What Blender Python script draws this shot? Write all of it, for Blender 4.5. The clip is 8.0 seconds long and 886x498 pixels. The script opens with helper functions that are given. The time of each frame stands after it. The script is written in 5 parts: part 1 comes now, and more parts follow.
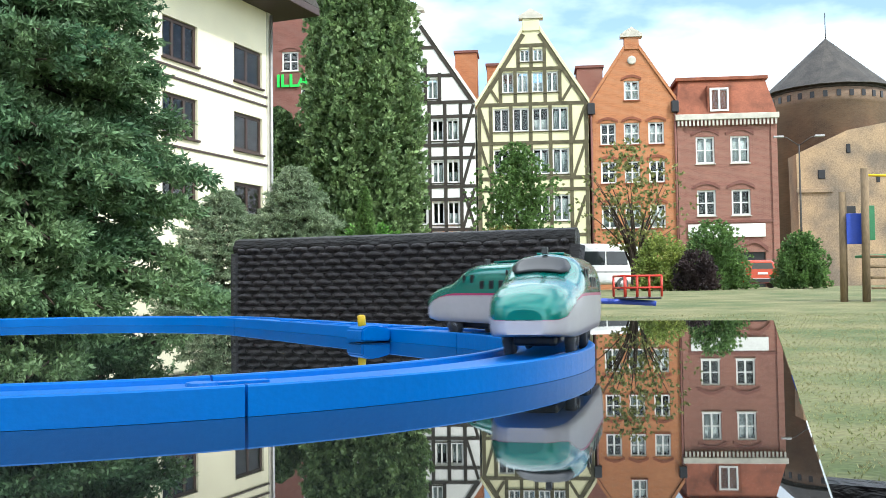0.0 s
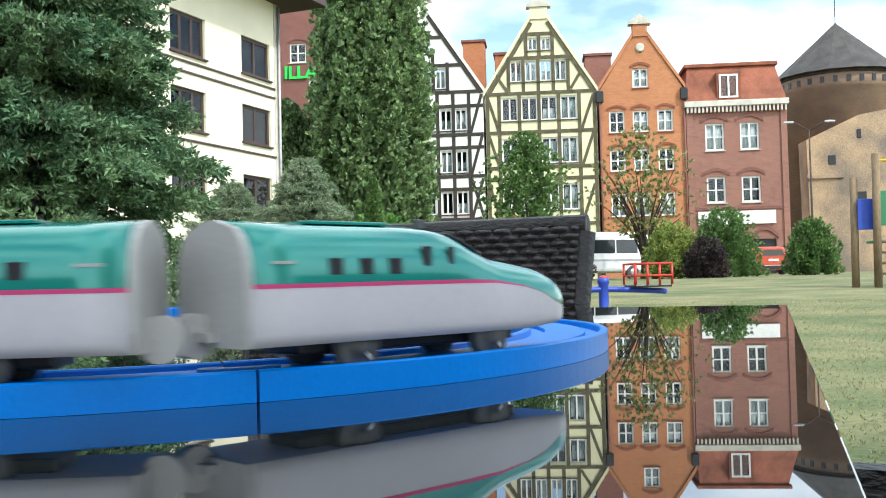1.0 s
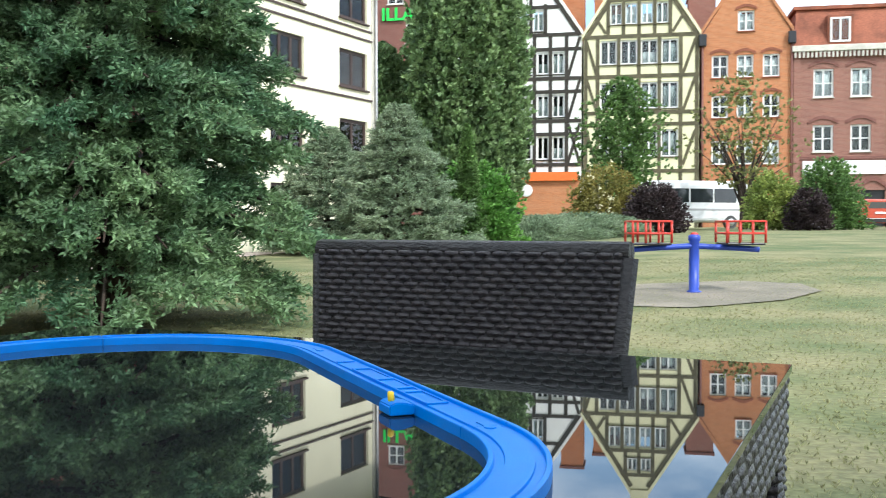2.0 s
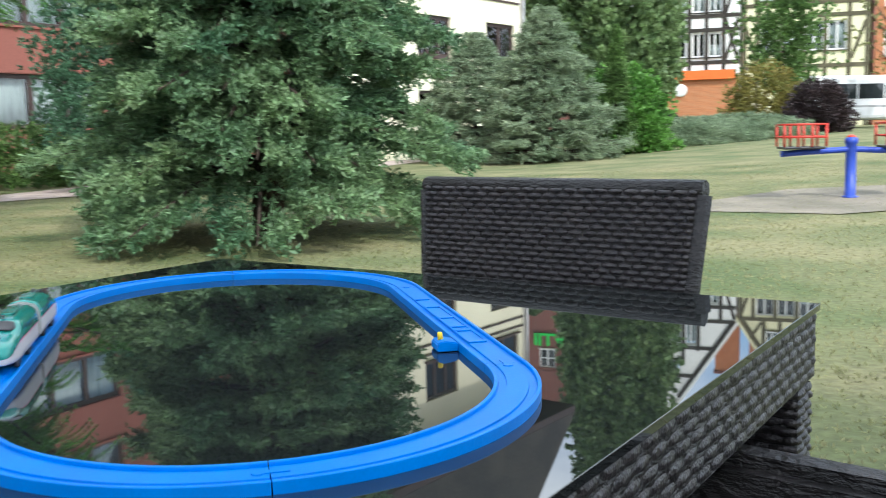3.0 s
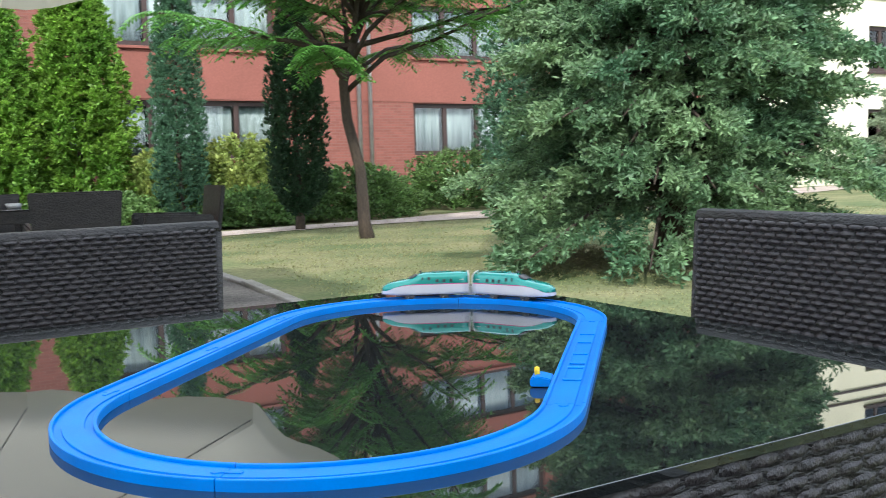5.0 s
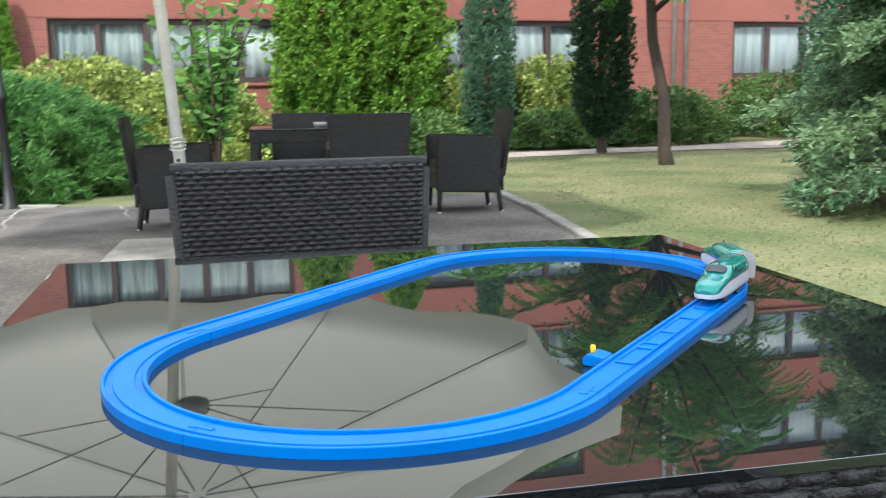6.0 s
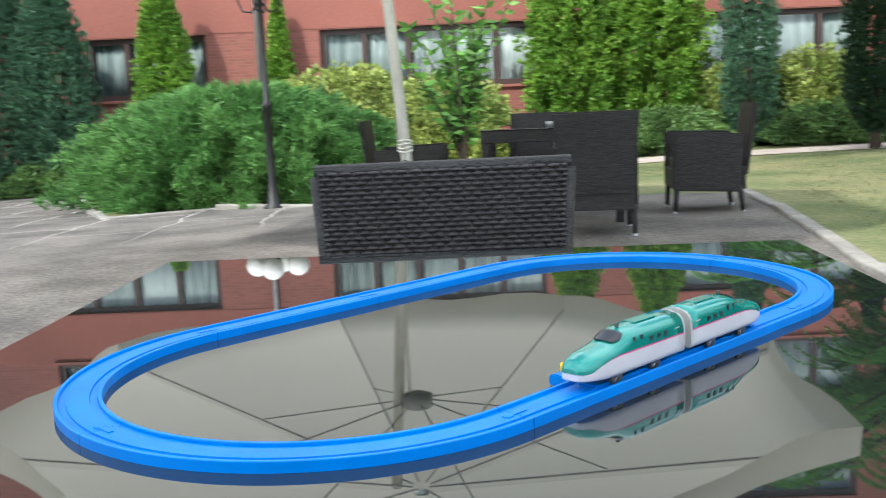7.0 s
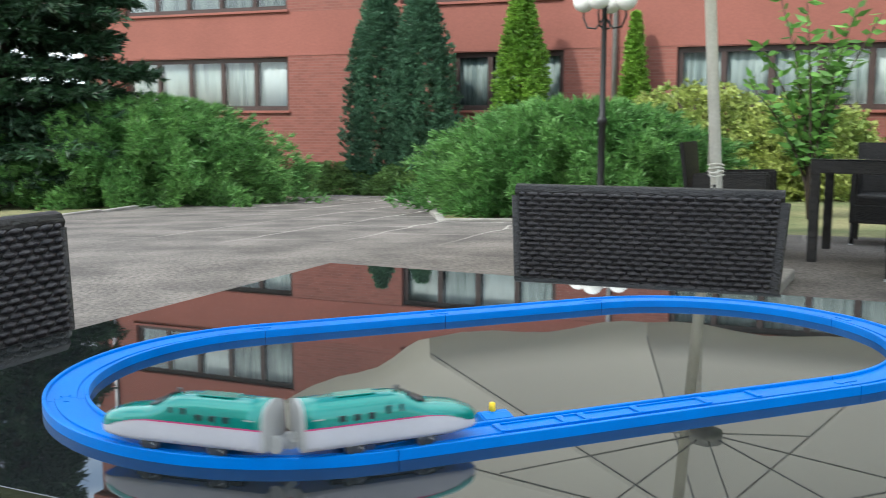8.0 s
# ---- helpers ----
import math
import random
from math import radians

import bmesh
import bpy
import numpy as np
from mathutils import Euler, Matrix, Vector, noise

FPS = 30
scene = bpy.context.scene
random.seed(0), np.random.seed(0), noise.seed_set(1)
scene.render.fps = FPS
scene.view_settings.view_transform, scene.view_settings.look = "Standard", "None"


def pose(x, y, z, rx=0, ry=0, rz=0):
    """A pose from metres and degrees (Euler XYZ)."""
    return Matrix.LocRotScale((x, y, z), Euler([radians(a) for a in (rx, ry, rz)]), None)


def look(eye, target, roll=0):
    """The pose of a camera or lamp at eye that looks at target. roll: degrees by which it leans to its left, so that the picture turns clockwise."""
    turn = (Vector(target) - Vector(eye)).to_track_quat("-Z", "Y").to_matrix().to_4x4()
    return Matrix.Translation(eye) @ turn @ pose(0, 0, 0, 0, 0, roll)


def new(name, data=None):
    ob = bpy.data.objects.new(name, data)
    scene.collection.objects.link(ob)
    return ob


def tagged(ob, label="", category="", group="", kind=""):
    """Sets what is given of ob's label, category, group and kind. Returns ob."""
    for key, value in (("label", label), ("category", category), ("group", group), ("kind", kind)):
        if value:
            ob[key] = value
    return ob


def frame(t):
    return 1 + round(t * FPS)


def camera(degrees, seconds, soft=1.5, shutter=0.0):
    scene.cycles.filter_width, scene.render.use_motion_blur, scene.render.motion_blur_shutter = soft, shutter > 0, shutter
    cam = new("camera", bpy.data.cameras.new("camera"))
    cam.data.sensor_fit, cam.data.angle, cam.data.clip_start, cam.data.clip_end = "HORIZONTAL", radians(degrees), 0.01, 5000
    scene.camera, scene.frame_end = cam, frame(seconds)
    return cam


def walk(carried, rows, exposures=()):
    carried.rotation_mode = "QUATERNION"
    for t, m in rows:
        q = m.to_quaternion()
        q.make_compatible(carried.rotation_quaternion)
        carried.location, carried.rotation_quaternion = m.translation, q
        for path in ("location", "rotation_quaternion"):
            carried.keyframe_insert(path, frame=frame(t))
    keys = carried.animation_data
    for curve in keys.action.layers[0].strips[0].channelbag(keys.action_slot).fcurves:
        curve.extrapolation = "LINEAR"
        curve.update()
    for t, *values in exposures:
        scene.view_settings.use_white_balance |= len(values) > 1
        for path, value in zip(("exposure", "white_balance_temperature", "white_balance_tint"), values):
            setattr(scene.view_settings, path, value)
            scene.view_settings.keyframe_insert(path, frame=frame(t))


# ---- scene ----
TABLE = 0.74                       # height of the glass table top
cam = camera(49.08, 8.0, soft=0.6, shutter=0.3)
# seconds, x, y, height over the table, yaw, pitch, roll
PATH = [
    (0.0, -0.078, -0.707, 0.033, -28.59, 2.44, 0.74),
    (0.5, -0.077, -0.704, 0.032, -28.31, 2.51, 0.84),
    (1.0, -0.077, -0.704, 0.031, -28.00, 1.87, 1.34),
    (1.2, -0.075, -0.709, 0.039, -27.38, 0.21, 1.21),
    (2.3, -0.062, -0.869, 0.177, -19.84, -3.23, -0.15),
    (2.5, -0.057, -0.891, 0.186, -18.17, -6.57, -0.15),
    (3.0, -0.027, -1.007, 0.209, -13.64, -6.99, 1.30),
    (3.5, 0.075, -1.117, 0.212, -0.77, -4.89, 0.79),
    (4.0, 0.123, -1.114, 0.199, 5.00, -4.32, 0.62),
    (4.2, 0.146, -1.111, 0.202, 6.78, -4.43, 0.76),
    (5.3, 0.333, -1.013, 0.217, 16.20, -5.40, 1.85),
    (5.5, 0.362, -0.995, 0.219, 20.68, -5.77, 1.92),
    (6.0, 0.500, -0.932, 0.249, 30.34, -9.28, 0.74),
    (6.5, 0.566, -0.830, 0.239, 36.40, -9.56, -0.09),
    (7.0, 0.677, -0.728, 0.239, 45.82, -8.89, 2.47),
    (7.5, 0.791, -0.615, 0.247, 57.72, -8.08, 1.51),
    (8.0, 0.863, -0.453, 0.243, 67.02, -7.59, -0.14),
]
walk(cam, [(t, pose(x, y, TABLE + z, 90 + p, r, yaw)) for t, x, y, z, yaw, p, r in PATH],
     exposures=[(0.0, 0.83, 6200, 4), (1.2, 0.83, 6200, 4), (2.6, 0.92, 6050, 6), (3.5, 1.0, 6050, 6), (5.5, 1.2, 6100, 6), (7.0, 1.24, 6150, 5), (8.0, 0.95, 6200, 4)])

# ---- light ----
SUN_DIR = Vector((0.25, -0.97, 1.0)).normalized()
world = bpy.data.worlds.new("sky")
scene.world = world
world.use_nodes = True
wn, wl = world.node_tree.nodes, world.node_tree.links
sky = wn.new("ShaderNodeTexSky")
sky.sky_type, sky.sun_disc = "NISHITA", False
sky.sun_elevation = math.asin(SUN_DIR.z)
sky.sun_rotation = math.atan2(SUN_DIR.x, SUN_DIR.y)
sky.air_density, sky.dust_density = 1.0, 1.5
wc = wn.new("ShaderNodeTexCoord")
wmap = wn.new("ShaderNodeMapping")
wmap.inputs["Scale"].default_value = (1.0, 1.0, 2.4)
wnoise = wn.new("ShaderNodeTexNoise")
wnoise.inputs["Scale"].default_value, wnoise.inputs["Detail"].default_value = 2.6, 7
wramp = wn.new("ShaderNodeValToRGB")
wramp.color_ramp.elements[0].position, wramp.color_ramp.elements[1].position = 0.36, 0.58
wmix = wn.new("ShaderNodeMixRGB")
wmix.inputs["Color2"].default_value = (8.6, 8.9, 9.3, 1)
wl.new(wc.outputs["Generated"], wmap.inputs["Vector"])
wl.new(wmap.outputs["Vector"], wnoise.inputs["Vector"])
wl.new(wnoise.outputs["Fac"], wramp.inputs["Fac"])
wl.new(wramp.outputs["Color"], wmix.inputs["Fac"])
wl.new(sky.outputs["Color"], wmix.inputs["Color1"])
wl.new(wmix.outputs["Color"], wn["Background"].inputs["Color"])
wn["Background"].inputs["Strength"].default_value = 0.16
sun = new("sun", bpy.data.lights.new("sun", "SUN"))
sun.data.energy, sun.data.angle, sun.data.color = 2.1, radians(2.5), (1.0, 0.95, 0.87)
sun.matrix_basis = look(SUN_DIR * 60, (0, 0, 0))


# ---- materials ----
def material(name, color, rough=0.6, metal=0.0, vary=0.12, scale=8.0, fine=90.0, bump=0.15, second=None, ior=1.45, island=False, obj=False, transmit=0.0, stretch=(1, 1, 1), coat=0.0):
    """Principled surface: base colour with two scales of variation and a fine relief."""
    m = bpy.data.materials.new(name)
    m.use_nodes = True
    n, l = m.node_tree.nodes, m.node_tree.links
    b = n["Principled BSDF"]
    b.inputs["Roughness"].default_value, b.inputs["Metallic"].default_value, b.inputs["IOR"].default_value = rough, metal, ior
    b.inputs["Transmission Weight"].default_value = transmit
    b.inputs["Coat Weight"].default_value = coat
    c = Vector(color)
    c2 = Vector(second) if second else c * (1 - 2.2 * vary)
    tc = n.new("ShaderNodeTexCoord")
    mp = n.new("ShaderNodeMapping")
    mp.inputs["Scale"].default_value = stretch
    l.new(tc.outputs["Object"], mp.inputs["Vector"])
    big = n.new("ShaderNodeTexNoise")
    big.inputs["Scale"].default_value, big.inputs["Detail"].default_value = scale, 6
    small = n.new("ShaderNodeTexNoise")
    small.inputs["Scale"].default_value, small.inputs["Detail"].default_value = fine, 4
    l.new(mp.outputs["Vector"], big.inputs["Vector"])
    l.new(mp.outputs["Vector"], small.inputs["Vector"])
    ramp = n.new("ShaderNodeValToRGB")
    ramp.color_ramp.elements[0].position, ramp.color_ramp.elements[1].position = 0.35, 0.65
    ramp.color_ramp.elements[0].color, ramp.color_ramp.elements[1].color = (*c2, 1), (*c, 1)
    l.new(big.outputs["Fac"], ramp.inputs["Fac"])
    mul = n.new("ShaderNodeMixRGB")
    mul.blend_type = "MULTIPLY"
    mul.inputs["Fac"].default_value = 1
    mr = n.new("ShaderNodeMapRange")
    mr.inputs["From Min"].default_value, mr.inputs["From Max"].default_value = 0.3, 0.7
    mr.inputs["To Min"].default_value, mr.inputs["To Max"].default_value = 1 - vary, 1 + vary
    l.new(small.outputs["Fac"], mr.inputs["Value"])
    l.new(ramp.outputs["Color"], mul.inputs["Color1"])
    l.new(mr.outputs["Result"], mul.inputs["Color2"])
    last = mul.outputs["Color"]
    if island or obj:
        src = n.new("ShaderNodeNewGeometry").outputs["Random Per Island"] if island else n.new("ShaderNodeObjectInfo").outputs["Random"]
        r2 = n.new("ShaderNodeMapRange")
        r2.inputs["To Min"].default_value, r2.inputs["To Max"].default_value = (0.55, 1.45) if island else (0.8, 1.2)
        l.new(src, r2.inputs["Value"])
        m2 = n.new("ShaderNodeMixRGB")
        m2.blend_type = "MULTIPLY"
        m2.inputs["Fac"].default_value = 1
        l.new(last, m2.inputs["Color1"])
        l.new(r2.outputs["Result"], m2.inputs["Color2"])
        last = m2.outputs["Color"]
    l.new(last, b.inputs["Base Color"])
    if bump:
        bp = n.new("ShaderNodeBump")
        bp.inputs["Strength"].default_value, bp.inputs["Distance"].default_value = bump, 0.02
        l.new(small.outputs["Fac"], bp.inputs["Height"])
        l.new(bp.outputs["Normal"], b.inputs["Normal"])
    return m


def leaf(name, color, second, rough=0.55, light=0.35, vary=0.2, island=True):
    """Leaves or needles: each one its own shade, with some light through them."""
    m = material(name, color, rough, 0, vary, 1.3, 14, 0, second, island=island)
    n, l = m.node_tree.nodes, m.node_tree.links
    b, out = n["Principled BSDF"], n["Material Output"]
    tr = n.new("ShaderNodeBsdfTranslucent")
    mx = n.new("ShaderNodeMixShader")
    mx.inputs["Fac"].default_value = light
    l.new(b.inputs["Base Color"].links[0].from_socket, tr.inputs["Color"])
    l.new(b.outputs["BSDF"], mx.inputs[1])
    l.new(tr.outputs["BSDF"], mx.inputs[2])
    l.new(mx.outputs["Shader"], out.inputs["Surface"])
    return m


def brickwork(name, c1, c2, mortar, width=0.25, height=0.077, axis="XZ"):
    """Brick bond at true size."""
    m = material(name, c1, 0.8, 0, 0.14, 0.35, 30, 0.2, c2)
    n, l = m.node_tree.nodes, m.node_tree.links
    b = n["Principled BSDF"]
    br = n.new("ShaderNodeTexBrick")
    br.inputs["Scale"].default_value = 1
    br.inputs["Brick Width"].default_value, br.inputs["Row Height"].default_value, br.inputs["Mortar Size"].default_value = width, height, 0.008
    br.inputs["Mortar"].default_value = (*mortar, 1)
    sep, com = n.new("ShaderNodeSeparateXYZ"), n.new("ShaderNodeCombineXYZ")
    l.new(n["Texture Coordinate"].outputs["Object"], sep.inputs[0])
    l.new(sep.outputs["X"], com.inputs["X"])
    l.new(sep.outputs["Z"], com.inputs["Y"])
    l.new(com.outputs[0], br.inputs["Vector"])
    base = b.inputs["Base Color"].links[0].from_socket
    dark = n.new("ShaderNodeMixRGB")
    dark.blend_type = "MULTIPLY"
    dark.inputs["Fac"].default_value = 1
    dark.inputs["Color2"].default_value = (0.78, 0.76, 0.76, 1)
    l.new(base, dark.inputs["Color1"])
    l.new(base, br.inputs["Color1"])
    l.new(dark.outputs["Color"], br.inputs["Color2"])
    l.new(br.outputs["Color"], b.inputs["Base Color"])
    return m


M = {}
# the two lawn tones hold green patches and painted blotches of sun and shade
M["lawn"] = material("dry_lawn", (0.205, 0.190, 0.092), 0.95, 0, 0.28, 0.8, 22, 0.5, (0.084, 0.112, 0.038))
M["paving"] = material("worn_asphalt", (0.165, 0.146, 0.132), 0.92, 0, 0.4, 1.4, 45, 0.7, (0.078, 0.069, 0.063))
def cracks(m):
    """Pale worn joints between the large slabs of the terrace, broken by wear."""
    n, l = m.node_tree.nodes, m.node_tree.links
    b = n["Principled BSDF"]
    base = b.inputs["Base Color"].links[0].from_socket
    br = n.new("ShaderNodeTexBrick")
    br.inputs["Scale"].default_value = 1
    br.inputs["Brick Width"].default_value, br.inputs["Row Height"].default_value, br.inputs["Mortar Size"].default_value = 1.9, 0.95, 0.014
    warp, mp = n.new("ShaderNodeTexNoise"), n.new("ShaderNodeMapping")
    mp.inputs["Rotation"].default_value = (0, 0, radians(40))
    warp.inputs["Scale"].default_value = 1.2
    add = n.new("ShaderNodeMixRGB")
    add.blend_type, add.inputs["Fac"].default_value = "ADD", 0.25
    l.new(n["Texture Coordinate"].outputs["Object"], warp.inputs["Vector"])
    l.new(n["Texture Coordinate"].outputs["Object"], add.inputs["Color1"])
    l.new(warp.outputs["Color"], add.inputs["Color2"])
    l.new(add.outputs["Color"], mp.inputs["Vector"])
    l.new(mp.outputs["Vector"], br.inputs["Vector"])
    wear, ramp, mul, mix = n.new("ShaderNodeTexNoise"), n.new("ShaderNodeValToRGB"), n.new("ShaderNodeMath"), n.new("ShaderNodeMixRGB")
    wear.inputs["Scale"].default_value, wear.inputs["Detail"].default_value = 0.8, 5
    ramp.color_ramp.elements[0].position, ramp.color_ramp.elements[1].position = 0.53, 0.64
    mul.operation = "MULTIPLY"
    l.new(wear.outputs["Fac"], ramp.inputs["Fac"])
    l.new(ramp.outputs["Color"], mul.inputs[0])
    l.new(br.outputs["Fac"], mul.inputs[1])
    l.new(mul.outputs["Value"], mix.inputs["Fac"])
    l.new(base, mix.inputs["Color1"])
    mix.inputs["Color2"].default_value = (0.50, 0.47, 0.42, 1)
    l.new(mix.outputs["Color"], b.inputs["Base Color"])


cracks(M["paving"])
M["kerb"] = material("kerb_stone", (0.29, 0.27, 0.245), 0.9, 0, 0.15, 5, 60, 0.3)
M["sand"] = material("bare_sandy_soil", (0.235, 0.205, 0.160), 0.95, 0, 0.2, 1.6, 40, 0.4, (0.165, 0.150, 0.112))
M["path"] = material("pinkish_path", (0.45, 0.37, 0.33), 0.9, 0, 0.12, 2, 40, 0.2)
M["glass_top"] = material("black_glass", (0.012, 0.014, 0.014), 0.012, 0, 0.05, 3, 40, 0, ior=2.0)
M["rattan"] = material("dark_rattan", (0.037, 0.031, 0.031), 0.36, 0, 0.25, 25, 220, 0.3, (0.022, 0.019, 0.021), obj=True)
M["rattan_far"] = material("dark_rattan_weave", (0.018, 0.015, 0.0148), 0.5, 0, 0.3, 20, 70, 0.5, stretch=(1, 1, 2.5))
M["track"] = material("blue_plastic", (0.001, 0.178, 0.62), 0.40, 0, 0.04, 20, 500, 0.03, (0.001, 0.156, 0.55), ior=1.32)
M["green"] = material("metallic_green", (0.009, 0.225, 0.185), 0.20, 0.25, 0.03, 30, 700, 0, coat=0.5)
M["white"] = material("white_plastic", (0.52, 0.50, 0.53), 0.33, 0, 0.03, 30, 500, 0)
M["magenta"] = material("magenta_stripe", (0.50, 0.04, 0.16), 0.35, 0, 0.03, 30, 500, 0)
M["grey"] = material("grey_plastic", (0.40, 0.39, 0.37), 0.45, 0, 0.05, 40, 500, 0.05)
# dark plastic parts, and the painted shade of unlit rooms and openings
M["dark"] = material("dark_plastic_and_hollow_shade", (0.02, 0.02, 0.024), 0.3, 0, 0.05, 40, 500, 0)
M["rubber"] = material("wheel_grey", (0.07, 0.07, 0.072), 0.5, 0, 0.08, 60, 400, 0.05)
M["yellow"] = material("yellow_plastic", (0.85, 0.55, 0.02), 0.35, 0, 0.03, 30, 500, 0)
M["bark"] = material("brown_bark", (0.062, 0.044, 0.031), 0.9, 0, 0.3, 6, 60, 0.8, (0.034, 0.025, 0.019), stretch=(1, 1, 0.3))
M["spruce"] = leaf("spruce_needles", (0.205, 0.305, 0.145), (0.068, 0.150, 0.076), light=0.32)
M["spruce_blue"] = leaf("bluish_needles", (0.29, 0.36, 0.23), (0.17, 0.24, 0.14))
M["dark_needles"] = leaf("dark_needles", (0.029, 0.072, 0.029), (0.018, 0.047, 0.021), light=0.15)
M["cypress"] = leaf("cypress_scale", (0.091, 0.195, 0.111), (0.058, 0.130, 0.072), light=0.2)
M["thuja"] = leaf("thuja_sprays", (0.247, 0.416, 0.058), (0.130, 0.273, 0.039))
M["juniper"] = leaf("juniper_sprays", (0.165, 0.330, 0.095), (0.075, 0.190, 0.048))
M["hedge"] = leaf("hedge_leaves", (0.174, 0.290, 0.087), (0.087, 0.160, 0.051))
M["golden"] = leaf("golden_leaves", (0.40, 0.45, 0.13), (0.20, 0.28, 0.07))
M["broad"] = leaf("broad_leaves", (0.156, 0.325, 0.065), (0.078, 0.195, 0.039))
M["sumac"] = leaf("sumac_leaflets", (0.140, 0.330, 0.066), (0.078, 0.205, 0.042), light=0.38)
M["poplar"] = leaf("poplar_leaves", (0.25, 0.35, 0.15), (0.125, 0.205, 0.085))
M["autumn"] = leaf("yellowing_leaves", (0.30, 0.25, 0.07), (0.17, 0.18, 0.05))
M["sparse"] = leaf("thin_olive_leaves", (0.27, 0.28, 0.10), (0.15, 0.17, 0.06))
M["plum"] = leaf("purple_leaves", (0.06, 0.04, 0.04), (0.035, 0.025, 0.028), light=0.1)
M["grass"] = leaf("grass_blades", (0.34, 0.31, 0.165), (0.22, 0.24, 0.10), light=0.5)
M["hotel"] = brickwork("red_brick", (0.268, 0.092, 0.070), (0.222, 0.077, 0.058), (0.22, 0.102, 0.08))
M["hotel_plain"] = material("red_render", (0.268, 0.094, 0.071), 0.85, 0, 0.08, 0.4, 20, 0.1, (0.228, 0.081, 0.061))
M["frame_brown"] = material("brown_window_frame", (0.06, 0.035, 0.03), 0.5, 0, 0.1, 10, 100, 0.05)
M["frame_white"] = material("white_window_frame", (0.78, 0.78, 0.76), 0.5, 0, 0.05, 10, 100, 0.03)
M["pane"] = material("window_glass", (0.03, 0.035, 0.04), 0.03, 0, 0.1, 1, 10, 0, ior=1.55)
def glazing(name):
    """Thin clear glass: what is behind shows, with a mirror gloss that grows at grazing angles."""
    m = bpy.data.materials.new(name)
    m.use_nodes = True
    n, l = m.node_tree.nodes, m.node_tree.links
    n.remove(n["Principled BSDF"])
    tr, gl, fr, mx = n.new("ShaderNodeBsdfTransparent"), n.new("ShaderNodeBsdfGlossy"), n.new("ShaderNodeFresnel"), n.new("ShaderNodeMixShader")
    tr.inputs["Color"].default_value = (0.86, 0.90, 0.89, 1)
    gl.inputs["Roughness"].default_value = 0.02
    fr.inputs["IOR"].default_value = 1.5
    l.new(fr.outputs["Fac"], mx.inputs["Fac"])
    l.new(tr.outputs["BSDF"], mx.inputs[1])
    l.new(gl.outputs["BSDF"], mx.inputs[2])
    l.new(mx.outputs["Shader"], n["Material Output"].inputs["Surface"])
    return m


M["glass"] = glazing("clear_glass")
M["curtain"] = material("net_curtain", (0.50, 0.54, 0.54), 0.8, 0, 0.1, 9, 60, 0.2, (0.20, 0.24, 0.25), stretch=(1, 1, 0.06))
M["blind"] = material("white_blind", (0.66, 0.68, 0.70), 0.7, 0, 0.04, 2, 30, 0)
M["cream"] = material("cream_render", (0.84, 0.79, 0.60), 0.85, 0, 0.05, 0.5, 20, 0.1)
M["white_wall"] = material("white_render", (0.86, 0.85, 0.82), 0.85, 0, 0.05, 0.5, 20, 0.1)
M["yellow_wall"] = material("pale_yellow_render", (0.76, 0.72, 0.47), 0.85, 0, 0.05, 0.5, 20, 0.1)
M["timber"] = material("dark_timber", (0.045, 0.038, 0.030), 0.8, 0, 0.2, 2, 30, 0.3)
M["timber_green"] = material("greenish_timber", (0.12, 0.105, 0.06), 0.8, 0, 0.2, 2, 30, 0.3)
M["orange_brick"] = brickwork("orange_brick", (0.50, 0.20, 0.085), (0.44, 0.165, 0.07), (0.45, 0.24, 0.13))
M["brown_brick"] = brickwork("brown_brick", (0.30, 0.135, 0.10), (0.25, 0.11, 0.085), (0.30, 0.18, 0.14))
M["dark_brick"] = brickwork("dark_red_brick", (0.22, 0.085, 0.065), (0.18, 0.07, 0.055), (0.22, 0.12, 0.10))
M["tower_brick"] = brickwork("weathered_brick", (0.27, 0.175, 0.115), (0.15, 0.105, 0.08), (0.22, 0.17, 0.125))
M["plaster"] = material("patchy_plaster", (0.44, 0.31, 0.19), 0.9, 0, 0.25, 0.35, 12, 0.3, (0.20, 0.16, 0.125))
M["roof_red"] = material("red_roof_tiles", (0.30, 0.10, 0.055), 0.8, 0, 0.2, 1, 12, 0.5)
M["roof_grey"] = material("grey_roof_tiles", (0.075, 0.068, 0.062), 0.85, 0, 0.3, 0.9, 10, 0.6, (0.045, 0.042, 0.042))
M["stone"] = material("pale_stone", (0.60, 0.57, 0.50), 0.85, 0, 0.1, 2, 30, 0.2)
M["sign_green"] = material("green_sign", (0.03, 0.62, 0.08), 0.4, 0, 0.03, 5, 50, 0)
M["sign_orange"] = material("orange_awning", (0.75, 0.16, 0.03), 0.6, 0, 0.05, 5, 50, 0)
M["metal"] = material("galvanised_metal", (0.45, 0.45, 0.46), 0.45, 0.6, 0.1, 6, 60, 0.05)
M["black_iron"] = material("black_iron", (0.018, 0.018, 0.018), 0.45, 0.2, 0.1, 10, 80, 0.1)
M["globe"] = material("opal_globe", (0.85, 0.84, 0.80), 0.25, 0, 0.03, 10, 50, 0)
M["canvas"] = leaf("beige_canvas", (0.66, 0.63, 0.54), (0.645, 0.615, 0.525), 0.9, 0.55, 0.012, False)
M["pole"] = material("painted_pole", (0.62, 0.60, 0.54), 0.5, 0, 0.08, 6, 60, 0.05)
M["wood"] = material("weathered_wood", (0.24, 0.17, 0.10), 0.85, 0, 0.2, 4, 40, 0.4, (0.15, 0.11, 0.07), stretch=(1, 1, 0.2))
M["play_red"] = material("red_paint", (0.55, 0.045, 0.03), 0.4, 0, 0.06, 10, 60, 0)
